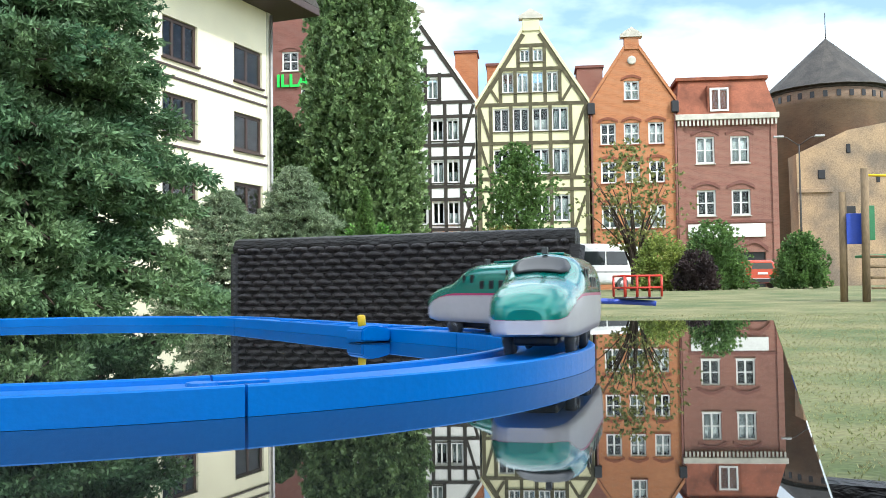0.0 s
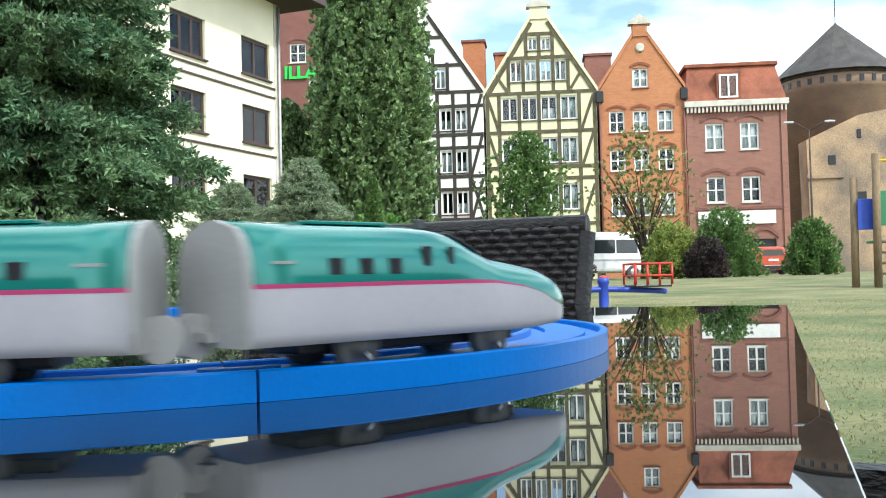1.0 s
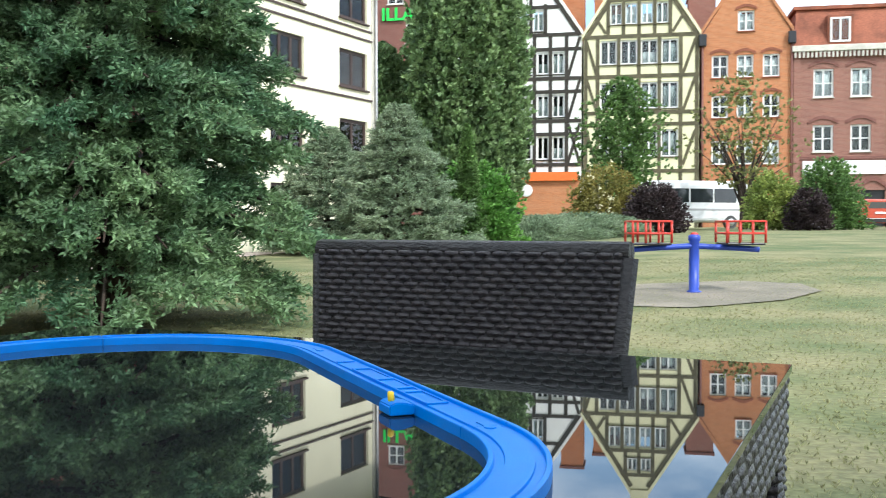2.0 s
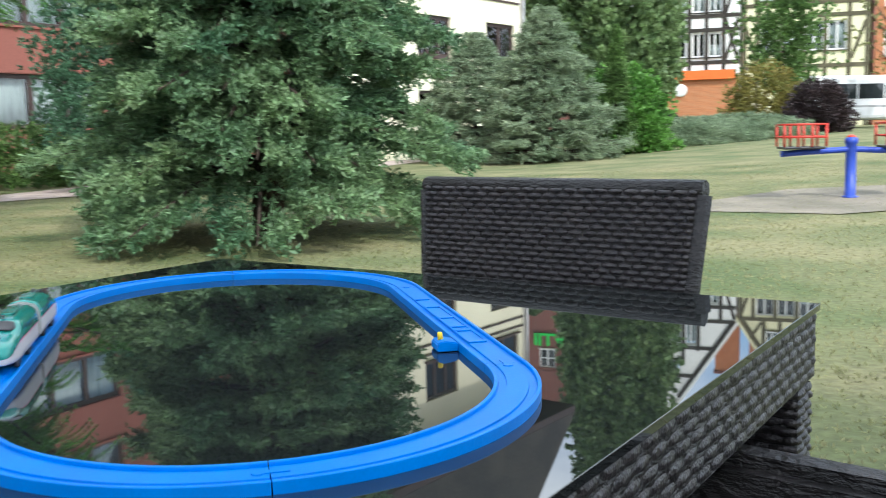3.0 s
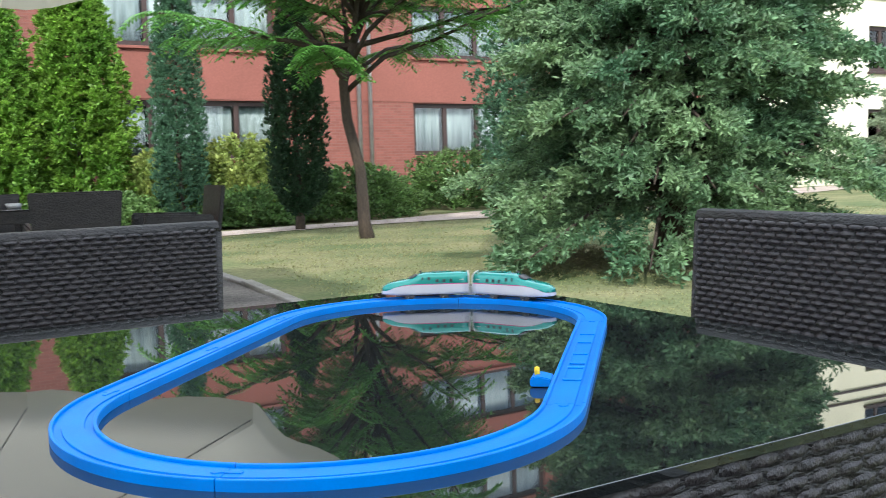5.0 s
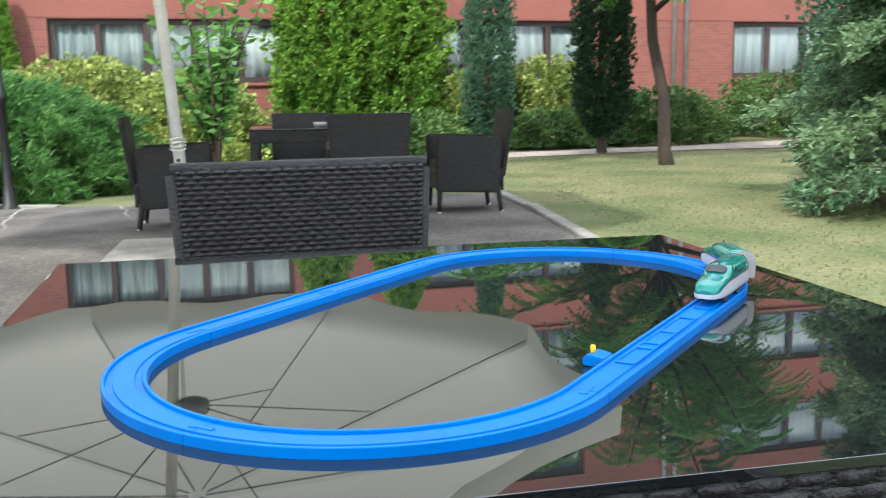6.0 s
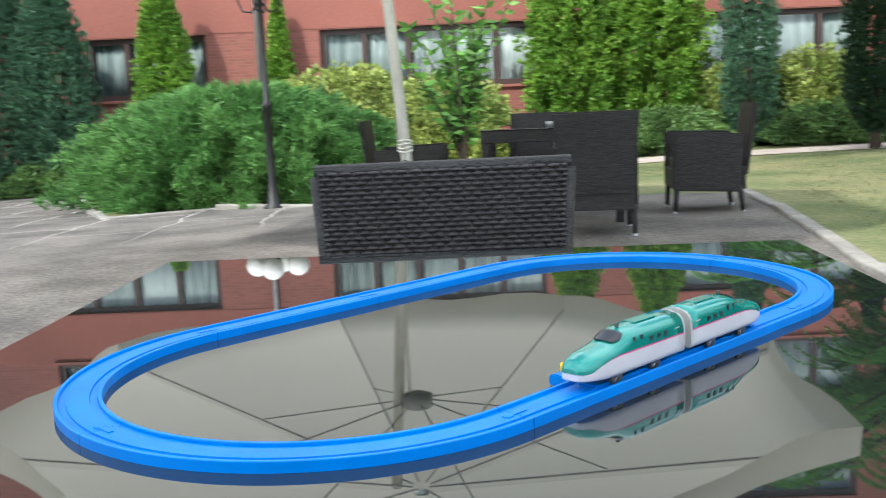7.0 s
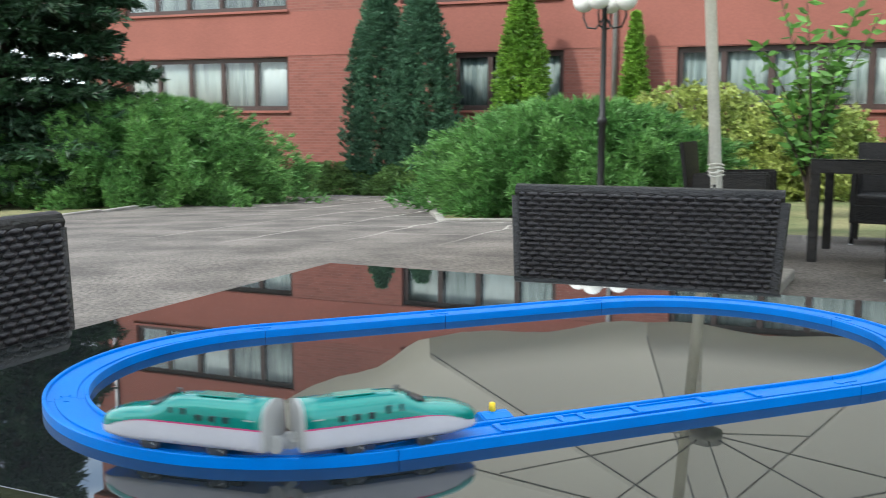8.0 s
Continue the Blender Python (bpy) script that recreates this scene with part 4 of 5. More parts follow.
def gabled(name, label, x0, x1, eave, apex, wall, trim, wins, frame_mat, D=62.0, base=0.0, depth=9.0, roof="roof_red", bars=1, arched=False, parapet="white_wall", flat_top=0.7, timber=None, floors=(), posts=(), braces=()):
    """A narrow gabled town house: front wall, gable, side walls, roof, windows, timbers."""
    t = thing(name, label, "house", row_at(0, D, 0.0))
    holes = [(a, b, c, d) for a, b, c, d in wins if d < eave]
    wall_with_openings("front_wall", x0, x1, base, eave, holes, wall, t)
    mid = (x0 + x1) / 2
    half = (x1 - x0) / 2
    # the gable, in courses so that its windows are real holes
    gw = [(a, b, c, d) for a, b, c, d in wins if c >= eave]
    zs = sorted({eave, apex, *(w[2] for w in gw), *(w[3] for w in gw), *np.arange(eave, apex, 0.45)})
    bm = bmesh.new()

    def reach(z):
        return half + (flat_top - half) * (z - eave) / (apex - eave)
    for a, b in zip(zs, zs[1:]):
        cuts = sorted((w[0] - mid, w[1] - mid) for w in gw if w[2] <= a + 1e-6 and w[3] >= b - 1e-6)
        edges = [None] + [c for p in cuts for c in p] + [None]
        for i in range(0, len(edges), 2):
            l0, r0 = edges[i], edges[i + 1]
            q = [(l0 if l0 is not None else -reach(a), a), (r0 if r0 is not None else reach(a), a), (r0 if r0 is not None else reach(b), b), (l0 if l0 is not None else -reach(b), b)]
            va = [bm.verts.new((mid + x, 0.0, z)) for x, z in q]
            vb = [bm.verts.new((mid + x, 0.35, z)) for x, z in q]
            bm.faces.new(va)
            bm.faces.new(vb[::-1])
            for k in range(4):
                bm.faces.new((va[(k + 1) % 4], va[k], vb[k], vb[(k + 1) % 4]))
    bmesh.ops.recalc_face_normals(bm, faces=bm.faces[:])
    part("gable", bm, wall, t)
    part("side_wall", box(x0, x0 + 0.3, 0.352, depth, base, eave), wall, t)
    part("side_wall", box(x1 - 0.3, x1, 0.352, depth, base, eave), wall, t)
    part("back_wall", box(x0 + 0.301, x1 - 0.301, depth - 0.3, depth, base, eave), wall, t)
    # near-black sheet in place of the unlit rooms' shade
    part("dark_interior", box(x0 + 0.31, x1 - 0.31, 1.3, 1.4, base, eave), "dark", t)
    for sx in (-1, 1):
        p = [(mid + sx * half, eave - 0.1), (mid + sx * flat_top * 0.9, apex - 0.15), (mid + sx * flat_top * 0.9 - sx * 0.2, apex - 0.15), (mid + sx * half - sx * 0.3, eave - 0.1)]
        part("roof", poly_prism(p, 0.36, depth), roof, t)
        # raised verge along the gable's slope
        v = [(mid + sx * (half + 0.12), eave - 0.05), (mid + sx * (half + 0.12), eave + 0.28), (mid + sx * flat_top, apex + 0.25), (mid + sx * flat_top, apex - 0.1)]
        part("verge", poly_prism(v, -0.10, 0.42), parapet, t)
    # finial block with a little pediment
    part("finial", box(mid - flat_top, mid + flat_top, -0.1, 0.5, apex - 0.1, apex + 0.75, 0.04), parapet, t)
    part("finial_cap", poly_prism([(mid - flat_top - 0.25, apex + 0.76), (mid + flat_top + 0.25, apex + 0.76), (mid + flat_top + 0.25, apex + 0.95), (mid, apex + 1.45), (mid - flat_top - 0.25, apex + 0.95)], -0.2, 0.55), "stone", t)
    rnd = random.Random(len(name) + int(x0 * 10))
    for a, b, c, d in wins:
        w = window(t, a, c, b - a, d - c, 2, frame_mat, y=0.1, bars=bars, sill=trim, f=0.11)
        if rnd.random() < 0.75:
            curtains(w, 0.08, 0.1, b - a - 0.16, (d - c) * rnd.choice([0.85, 0.85, 0.5]) - 0.1, 0.14, ["blind" if rnd.random() < 0.5 else "curtain"])
        if arched:
            arch = [(a - 0.15 + (b - a + 0.3) * i / 8, d + 0.02 + 0.22 * math.sin(math.pi * i / 8)) for i in range(9)]
            part("window_arch", poly_prism(arch + [(b + 0.15, d + 0.20), *[(x, z + 0.16) for x, z in arch[::-1]], (a - 0.15, d + 0.2)][:0] + [(x, z + 0.18) for x, z in arch[::-1]], -0.06, 0.05), trim, t)
    if timber:
        bt = 0.24
        for z in floors:
            r = half if z <= eave else reach(z)
            part("beam", box(mid - r, mid + r, -0.05, 0.02, z - bt / 2, z + bt / 2), timber, t)
        for x, z0, z1 in posts:
            part("post", box(x - bt / 2, x + bt / 2, -0.045, 0.02, z0, z1), timber, t)
        for xa, za, xb, zb in braces:
            d = Vector((xb - xa, 0, zb - za))
            m = Matrix.Translation((xa, 0, za)) @ Matrix.Rotation(math.atan2(-d.z, d.x), 4, "Y")
            part("brace", box(0, d.length, -0.04, 0.02, -0.1, 0.1, m=m), timber, t)
        for sx in (-1, 1):
            a, b = Vector((mid + sx * (half - 0.15), 0, eave)), Vector((mid + sx * (flat_top - 0.05), 0, apex - 0.3))
            d = b - a
            m = Matrix.Translation(a) @ Matrix.Rotation(math.atan2(-d.z, d.x), 4, "Y")
            part("rafter", box(0, d.length, -0.055, 0.02, -0.16, 0.12, m=m), timber, t)
    return t


ROWS_W = [(5.85, 7.45), (8.75, 10.3), (11.7, 13.2)]
wh = [(a, a + 0.85, c, d) for c, d in ROWS_W for a in (-4.8, -3.6, -2.4, -1.2, 0.0, 1.05)] + [(a, a + 0.8, 14.65, 16.1) for a in (-3.4, -2.3, -1.3, -0.3)] + [(a, a + 0.75, 17.15, 18.1) for a in (-2.3, -1.3)]
gabled("timbered_house", "white half-timbered gabled house with black beams", -5.9, 3.05, 14.3, 20.15, "white_wall", "timber", wh, "frame_white", bars=0, timber="timber", parapet="white_wall", flat_top=0.75,
       floors=(5.5, 7.6, 8.5, 10.5, 11.4, 13.4, 14.4, 16.3, 18.3), posts=[(x, 1, 14.3) for x in (-5.0, -3.75, -2.55, -1.35, -0.15, 0.95, 2.05)] + [(-0.4, 14.4, 17.5), (-2.4, 14.4, 18), (0.6, 14.4, 16.5)],
       braces=[(2.15, z, 2.95, z + 2.7) for z in (5.6, 8.6, 11.5)] + [(2.95, z, 2.15, z + 2.7) for z in (5.6,)])
yw = [(a, a + 1.15, c, d) for c, d in ((5.95, 7.8), (9.2, 11.0), (12.2, 13.85)) for a in (4.3, 5.65, 7.0, 8.35)] + [(a, a + 0.85, 14.9, 16.35) for a in (4.95, 5.95, 7.0, 8.0)] + [(a, a + 0.72, 17.05, 17.95) for a in (6.2, 7.1)]
gabled("timbered_house", "pale yellow half-timbered gabled house with olive beams", 3.2, 10.85, 14.0, 19.3, "yellow_wall", "timber_green", yw, "frame_white", bars=0, timber="timber_green", parapet="yellow_wall", flat_top=0.6,
       floors=(5.0, 8.15, 8.95, 11.4, 14.1, 16.55, 18.2), posts=[(x, 1, 14) for x in (3.35, 4.15, 5.55, 6.9, 8.25, 9.65, 10.7)] + [(x, 14.1, 16.5) for x in (4.85, 5.87, 6.9, 7.93, 8.95)] + [(6.1, 16.5, 18.2), (7.0, 16.5, 18.2), (7.92, 16.5, 18.2)],
       braces=[(3.4, z + 2.3, 4.1, z) for z in (5.4, 9.0, 11.5)] + [(10.6, z + 2.3, 9.8, z) for z in (5.4, 9.0, 11.5)] + [(3.9, 15.6, 4.7, 14.3), (9.9, 15.6, 9.1, 14.3)])
ow = [(a, a + 1.05, c, d) for c, d in ((5.35, 6.95), (8.45, 9.95), (11.1, 12.6)) for a in (11.65, 13.25, 14.9)] + [(13.3, 14.35, 14.15, 15.5)]
orange = gabled("brick_house", "narrow orange brick gabled house with white windows", 11.05, 16.7, 14.0, 17.75, "orange_brick", "roof_red", ow, "frame_white", bars=1, arched=True, parapet="orange_brick", flat_top=0.5)
part("roundel", lathe([(0.3, 0), (0.3, 0.08), (0.2, 0.1), (0.01, 0.1)], 20), "stone", orange, at=pose(13.87, -0.01, 16.9, 90))
for x in (11.05, 16.7):
    part("downpipe", tube([(x, -0.12, 1), (x, -0.12, 13.2)], 0.07, 8), "dark_brick", orange)
    part("hopper", box(x - 0.25, x + 0.25, -0.3, 0.0, 13.2, 14.0, 0.05), "dark", orange)


def brick_block():
    """The brown brick house with its mansard roof, dormer and toothed cornice."""
    t = thing("brick_house", "brown brick house with mansard roof and white sign", "house", row_at(0, 62, 0.0))
    x0, x1 = 16.8, 23.45
    wins = [(18.05, 19.3, c, d) for c, d in ((6.1, 7.85), (9.65, 11.5))] + [(20.35, 21.6, c, d) for c, d in ((6.1, 7.85), (9.65, 11.5))]
    wall_with_openings("front_wall", x0, x1, 0, 12.6, wins + [(21.0, 22.5, 0, 3.6)], "brown_brick", t)
    for a, b in ((x0, x0 + 0.3), (x1 - 0.3, x1)):
        part("side_wall", box(a, b, 0.352, 9, 0, 12.6), "brown_brick", t)
    part("back_wall", box(x0 + 0.301, x1 - 0.301, 8.7, 9, 0, 12.6), "brown_brick", t)
    # shade of the rooms, painted as a near-black sheet
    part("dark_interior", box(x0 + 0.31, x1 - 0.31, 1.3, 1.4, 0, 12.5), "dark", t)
    for a, b, c, d in wins:
        w = window(t, a, c, b - a, d - c, 2, "frame_white", y=0.1, bars=1, sill="stone", f=0.12)
        if c > 9:
            curtains(w, 0.08, 0.1, b - a - 0.16, d - c - 0.2, 0.14, ["blind"])
        arch = [(a - 0.3 + (b - a + 0.6) * i / 10, d + 0.05 + 0.35 * math.sin(math.pi * i / 10)) for i in range(11)]
        part("window_arch", poly_prism(arch + [(x, z + 0.22) for x, z in arch[::-1]], -0.07, 0.05), "dark_brick", t)
    part("string_course", box(x0, x1, -0.08, -0.002, 5.62, 5.80), "dark_brick", t)
    part("sign_board", box(17.4, 22.5, -0.14, -0.06, 4.62, 5.52, 0.02), "frame_white", t, "blank white sign board")
    for a in (x0 + 0.02, x1 - 0.42):
        part("pilaster", box(a, a + 0.4, -0.1, -0.002, 0, 12.4), "brown_brick", t)
    part("cornice", box(x0 - 0.1, x1 + 0.1, -0.35, 0.36, 12.61, 13.0, 0.03), "stone", t)
    part("cornice", box(x0, x1, -0.16, -0.002, 12.30, 12.605), "dark_brick", t)
    n = 26
    for i in range(n):
        x = x0 + 0.1 + (x1 - x0 - 0.2) * i / (n - 1)
        part("dentil", box(x - 0.06, x + 0.06, -0.28, -0.161, 12.22, 12.6), "stone", t)
    bm = bmesh.new()
    b, tp = [(x0, -0.1), (x1, -0.1), (x1, 9), (x0, 9)], [(x0 + 0.3, 0.9), (x1 - 0.5, 0.9), (x1 - 0.5, 8), (x0 + 0.3, 8)]
    vb, vt = [bm.verts.new((*p, 13.0)) for p in b], [bm.verts.new((*p, 15.5)) for p in tp]
    bm.faces.new(vt)
    bm.faces.new(vb[::-1])
    for k in range(4):
        bm.faces.new((vb[k], vb[(k + 1) % 4], vt[(k + 1) % 4], vt[k]))
    part("mansard_roof", bm, "roof_red", t)
    part("roof_edge", box(x0 + 0.1, x1 - 0.3, 0.7, 8.2, 15.5, 15.75, 0.04), "roof_red", t)
    part("dormer", box(18.9, 20.5, -0.05, 1.5, 13.02, 15.0, 0.03), "roof_red", t)
    window(t, 19.05, 13.2, 1.25, 1.6, 2, "frame_white", y=-0.12, f=0.12)
    part("entrance", box(21.02, 22.48, 0.2, 0.26, 0.0, 3.58), "dark", t)
    arch = [(20.85 + 1.8 * i / 10, 3.6 + 0.6 * math.sin(math.pi * i / 10)) for i in range(11)]
    part("entrance_arch", poly_prism(arch + [(x, z + 0.3) for x, z in arch[::-1]], -0.1, 0.1), "dark_brick", t)


brick_block()


def tower():
    t = thing("brick_tower", "round weathered brick tower with a conical roof", "tower", row_at(30.25, 73.67, 1.98))
    t.scale = (0.85, 0.85, 0.85)
    part("shaft", lathe([(5.1, -3), (5.1, 15.3), (5.25, 15.4), (5.25, 16.6), (4.6, 16.7)], 48), "tower_brick", t)
    part("eaves_band", lathe([(5.3, 16.62), (5.3, 16.9), (5.0, 16.95)], 48), "timber", t)
    # dark boxes on the shaft, their colour gives the shade inside each embrasure
    for k in range(30):
        a = 2 * math.pi * k / 30
        part("embrasure", box(-0.18, 0.18, -0.06, 0.06, 0, 0.55), "dark", t, at=pose(5.25 * math.cos(a), 5.25 * math.sin(a), 15.8, 0, 0, math.degrees(a) + 90))
    n = 16
    bm = bmesh.new()
    add_ring = [bm.verts.new((5.8 * math.cos(2 * math.pi * k / n), 5.8 * math.sin(2 * math.pi * k / n), 16.9)) for k in range(n)]
    top = bm.verts.new((0, 0, 22.2))
    bm.faces.new(add_ring[::-1])
    for k in range(n):
        bm.faces.new((add_ring[k], add_ring[(k + 1) % n], top))
    part("roof", bm, "roof_grey", t)
    part("spike", tube([(0, 0, 22.0), (0, 0, 24.6)], 0.04, 6), "black_iron", t)
    p = [(-4.4, -3), (3.2, -3), (3.2, 13.2), (-0.2, 12.6), (-4.6, 10.6)]
    part("annex", poly_prism(p, -6.2, -3.6), "plaster", t, "patchy ochre plastered annex")
    part("annex_ledge", box(-4.7, -1.6, -6.4, -6.201, 7.2, 7.6, 0.05), "plaster", t)
    # dark plates on the annex paint the shade within its openings
    for x, z, w, h in ((-2.5, 8.4, 0.6, 0.8), (-0.2, 4.4, 0.9, 1.6), (-0.2, 10.6, 0.35, 0.8), (2.2, 8.0, 0.3, 0.7)):
        part("opening", box(x - w / 2, x + w / 2, -6.26, -6.201, z, z + h, 0.04), "dark", t)


tower()


def dark_house():
    t = thing("brick_house", "tall dark red brick house with a stepped gable", "house", row_at(0, 62.5, 0.0))
    wins = [(-10.75, -9.55, 8.6, 10.1), (-10.75, -9.55, 11.4, 12.9), (-10.75, -9.55, 17.1, 18.5), (-9.4, -8.2, 14.3, 15.9), (-9.0, -7.8, 5.6, 7.2), (-12.7, -11.5, 8.6, 10.1), (-12.7, -11.5, 11.4, 12.9)]
    wall_with_openings("front_wall", -14, -6.2, 0, 19.6, wins, "dark_brick", t)
    part("side_wall", box(-6.55, -6.2, 0.352, 9, 0, 19.6), "dark_brick", t)
    part("back_wall", box(-14, -6.56, 8.7, 9, 0, 19.6), "dark_brick", t)
    # black sheet behind the windows, room shade put into its colour
    part("dark_interior", box(-13.7, -6.6, 1.3, 1.4, 0, 19.5), "dark", t)
    for i, (a, b) in enumerate(((-14, -7.6), (-13.2, -8.6), (-12.4, -9.4))):
        part("gable_step", box(a, b, 0, 0.35, 19.602 + 1.1 * i, 20.7 + 1.1 * i), "dark_brick", t)
        part("coping", box(b - 0.9, b + 0.05, -0.05, 0.4, 20.703 + 1.1 * i, 20.85 + 1.1 * i, 0.02), "stone", t)
    part("roof", box(-13.9, -6.3, 0.36, 9, 19.602, 20.2), "roof_red", t)
    for a, b, c, d in wins:
        w = window(t, a, c, b - a, d - c, 2, "frame_white", y=0.1, bars=1, sill="stone", f=0.1)
        arch = [(a - 0.15 + (b - a + 0.3) * i / 8, d + 0.03 + 0.25 * math.sin(math.pi * i / 8)) for i in range(9)]
        part("window_arch", poly_prism(arch + [(x, z + 0.2) for x, z in arch[::-1]], -0.06, 0.05), "dark_brick", t)
    part("panel", box(-10.7, -9.6, -0.03, -0.002, 10.55, 10.95), "stone", t)
    cu = bpy.data.curves.new("lettering", "FONT")
    cu.body, cu.size, cu.extrude, cu.offset = "ILLA", 1.25, 0.05, 0.03
    cu.materials.append(M["sign_green"])
    tx = new("lettering", cu)
    tx.parent = t
    tx.matrix_basis = pose(-11.15, -0.12, 15.95, 90, 0, 0)
    tagged(tx, "green block letters")


dark_house()


def side_roofs():
    """Brick flanks and chimneys seen between the gables."""
    for X, D, w, z0, z1, mat in ((2.2, 66, 1.6, 0, 18.8, "orange_brick"), (4.4, 67, 1.4, 0, 18.0, "orange_brick"), (11.3, 67, 1.9, 0, 17.6, "brown_brick")):
        t = thing("chimney_wall", "brick chimney wall behind the gables", "chimney", row_at(X, D, 0.0))
        part("stack", box(-w / 2, w / 2, 0, 2, z0, z1, 0.02), mat, t)
        part("cap", box(-w / 2 - 0.1, w / 2 + 0.1, -0.1, 2.1, z1 + 0.002, z1 + 0.2, 0.02), "dark_brick", t)


side_roofs()


def cream_building():
    """Corner of the cream hotel wing with brown windows and a wide roof."""
    t = thing("cream_building", "cream rendered building with brown windows and grey corner", "building", row_at(-3.26, 31.63, -0.38, 5.4))
    cols = [(-2.2, -0.3, 2), (-6.3, -4.4, 3), (-10.3, -8.4, 3)]
    holes = [(a, b, z, z + 1.4) for a, b, _ in cols for z in (1.8, 4.35, 6.95, 9.5)]
    m = pose(0, 0, 0, 0, 0, 68)
    face = new("face")
    face.parent = t
    face.matrix_basis = m
    wall_with_openings("wall", -11, -0.002, -0.3, 12.6, holes, "cream", face)
    part("end_wall", box(-0.35, 0.0, 0.353, 5, -0.3, 12.6), "stone", face)
    part("corner_strip", box(0.002, 0.35, -0.02, 0.36, -0.3, 12.6), "stone", face)
    part("back_wall", box(-11, -0.36, 4.7, 5, -0.3, 12.6), "cream", face)
    # sheet coloured near black for the shade indoors
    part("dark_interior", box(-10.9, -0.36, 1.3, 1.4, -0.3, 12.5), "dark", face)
    for z in (8.85, 9.2, 6.55):
        part("moulding", box(-11, 0.0, -0.05, -0.002, z, z + 0.07), "frame_brown", face)
    for a, b, n in cols:
        for z in (1.8, 4.35, 6.95, 9.5):
            w = window(face, a, z, b - a, 1.4, n, "frame_brown", y=0.1, sill="frame_brown", f=0.12)
            curtains(w, 0.05, 0.1, b - a - 0.1, 1.2, 0.15, ["curtain"] * n)
    part("eave_board", box(-11, 1.4, -1.6, 6, 12.602, 12.9, 0.03), "frame_brown", face)
    part("roof", poly_prism([(-11, 12.9), (1.4, 12.9), (-1.5, 15.6), (-11, 15.6)], -1.6, 6), "roof_grey", face)
    part("downpipe", tube([(0.2, -0.1, 0), (0.2, -0.1, 12.5)], 0.06, 8), "metal", face)


cream_building()


def shopfront():
    """Low brick ground floor with an orange awning under the white timbered house."""
    t = thing("shopfront", "brick shopfront with an orange fascia and clock", "shop", row_at(0, 61.2, 0.0))
    part("wall", box(-6.0, 3.0, 0, 0.6, 0, 4.6), "orange_brick", t)
    part("fascia", box(-6.0, 2.9, -0.25, -0.002, 4.35, 4.95, 0.02), "sign_orange", t)
    part("clock_face", lathe([(0.42, 0), (0.42, 0.1), (0.36, 0.12), (0.01, 0.12)], 24), "frame_white", t, at=pose(-0.6, -0.01, 3.7, 90))
    part("doorway", poly_prism([(-2.4, 0), (-0.6, 0), (-0.6, 1.9), (-1.0, 2.4), (-1.5, 2.55), (-2.0, 2.4), (-2.4, 1.9)], -0.05, -0.002), "dark", t)


shopfront()

# ---- far trees and shrubs ----


def row_bush(name, label, category, X, D, *a, **k):
    p = row_place(X, D)
    return bush(name, label, category, p.x, p.y, *a, **k)


row_bush("poplar", "tall dense columnar green poplar before the houses", "tree", -1.36, 42.31, "column", 25.0, 2.70, "poplar", 11000, 7, 0.26, 0.09, seed=51, amp=0.10, lumps=9, trunk=0.3, lift=1.3, spread=0.7)
row_bush("street_tree", "small green tree before the timbered house", "tree", 6.18, 42.03, "egg", 5.4, 1.75, "hedge", 950, 7, 0.18, 0.055, seed=52, amp=0.30, low=1.9, trunk=0.12, core=0.6)
row_bush("street_tree", "thin yellowing tree with bare branches", "tree", 11.62, 41.80, "egg", 5.2, 2.3, "sparse", 420, 6, 0.15, 0.045, seed=53, amp=0.22, low=2.0, trunk=0.12, core=0.5)
row_bush("shrub", "yellow-green shrub at the lawn's edge", "shrub", 12.62, 38.67, "dome", 2.5, 1.1, "golden", 1500, 6, 0.12, 0.04, seed=54)
row_bush("shrub", "dark purple shrub at the lawn's edge", "shrub", 13.87, 37.48, "dome", 1.7, 0.8, "plum", 1000, 6, 0.12, 0.03, seed=55)
row_bush("shrub", "green shrub at the lawn's edge", "shrub", 14.98, 39.32, "dome", 3.1, 1.25, "hedge", 2000, 6, 0.14, 0.035, seed=56, amp=0.2)
row_bush("shrub", "green shrub beside the parked car", "shrub", 18.83, 39.49, "dome", 2.5, 0.95, "hedge", 1700, 6, 0.13, 0.035, seed=57, amp=0.16)
row_bush("shrub", "dark purple shrub at the lawn's edge", "shrub", 7.61, 34.89, "dome", 2.0, 1.15, "plum", 1700, 6, 0.12, 0.03, seed=58)
row_bush("shrub", "brownish shrub at the lawn's edge", "shrub", 5.60, 37.15, "dome", 3.0, 1.6, "autumn", 1700, 6, 0.12, 0.03, seed=59)
row_bush("juniper", "low creeping blue-green juniper bed", "shrub", 3.11, 28.66, "dome", 0.85, 2.6, "spruce_blue", 2200, 12, 0.15, 0.013, seed=60, trunk=0, lift=0.4)
row_bush("juniper", "low creeping blue-green juniper bed", "shrub", 4.89, 30.82, "dome", 0.85, 2.4, "spruce_blue", 1900, 12, 0.15, 0.013, seed=61, trunk=0, lift=0.4)
row_bush("shrub", "green shrub beside the thuja", "shrub", 2.19, 23.48, "dome", 2.6, 1.2, "broad", 1700, 6, 0.14, 0.04, seed=62, amp=0.18)
row_bush("street_tree", "round green tree before the brick house", "tree", -6.07, 43.17, "egg", 9.0, 2.6, "poplar", 2600, 7, 0.24, 0.08, seed=63, amp=0.18, low=1.0, trunk=0.2)


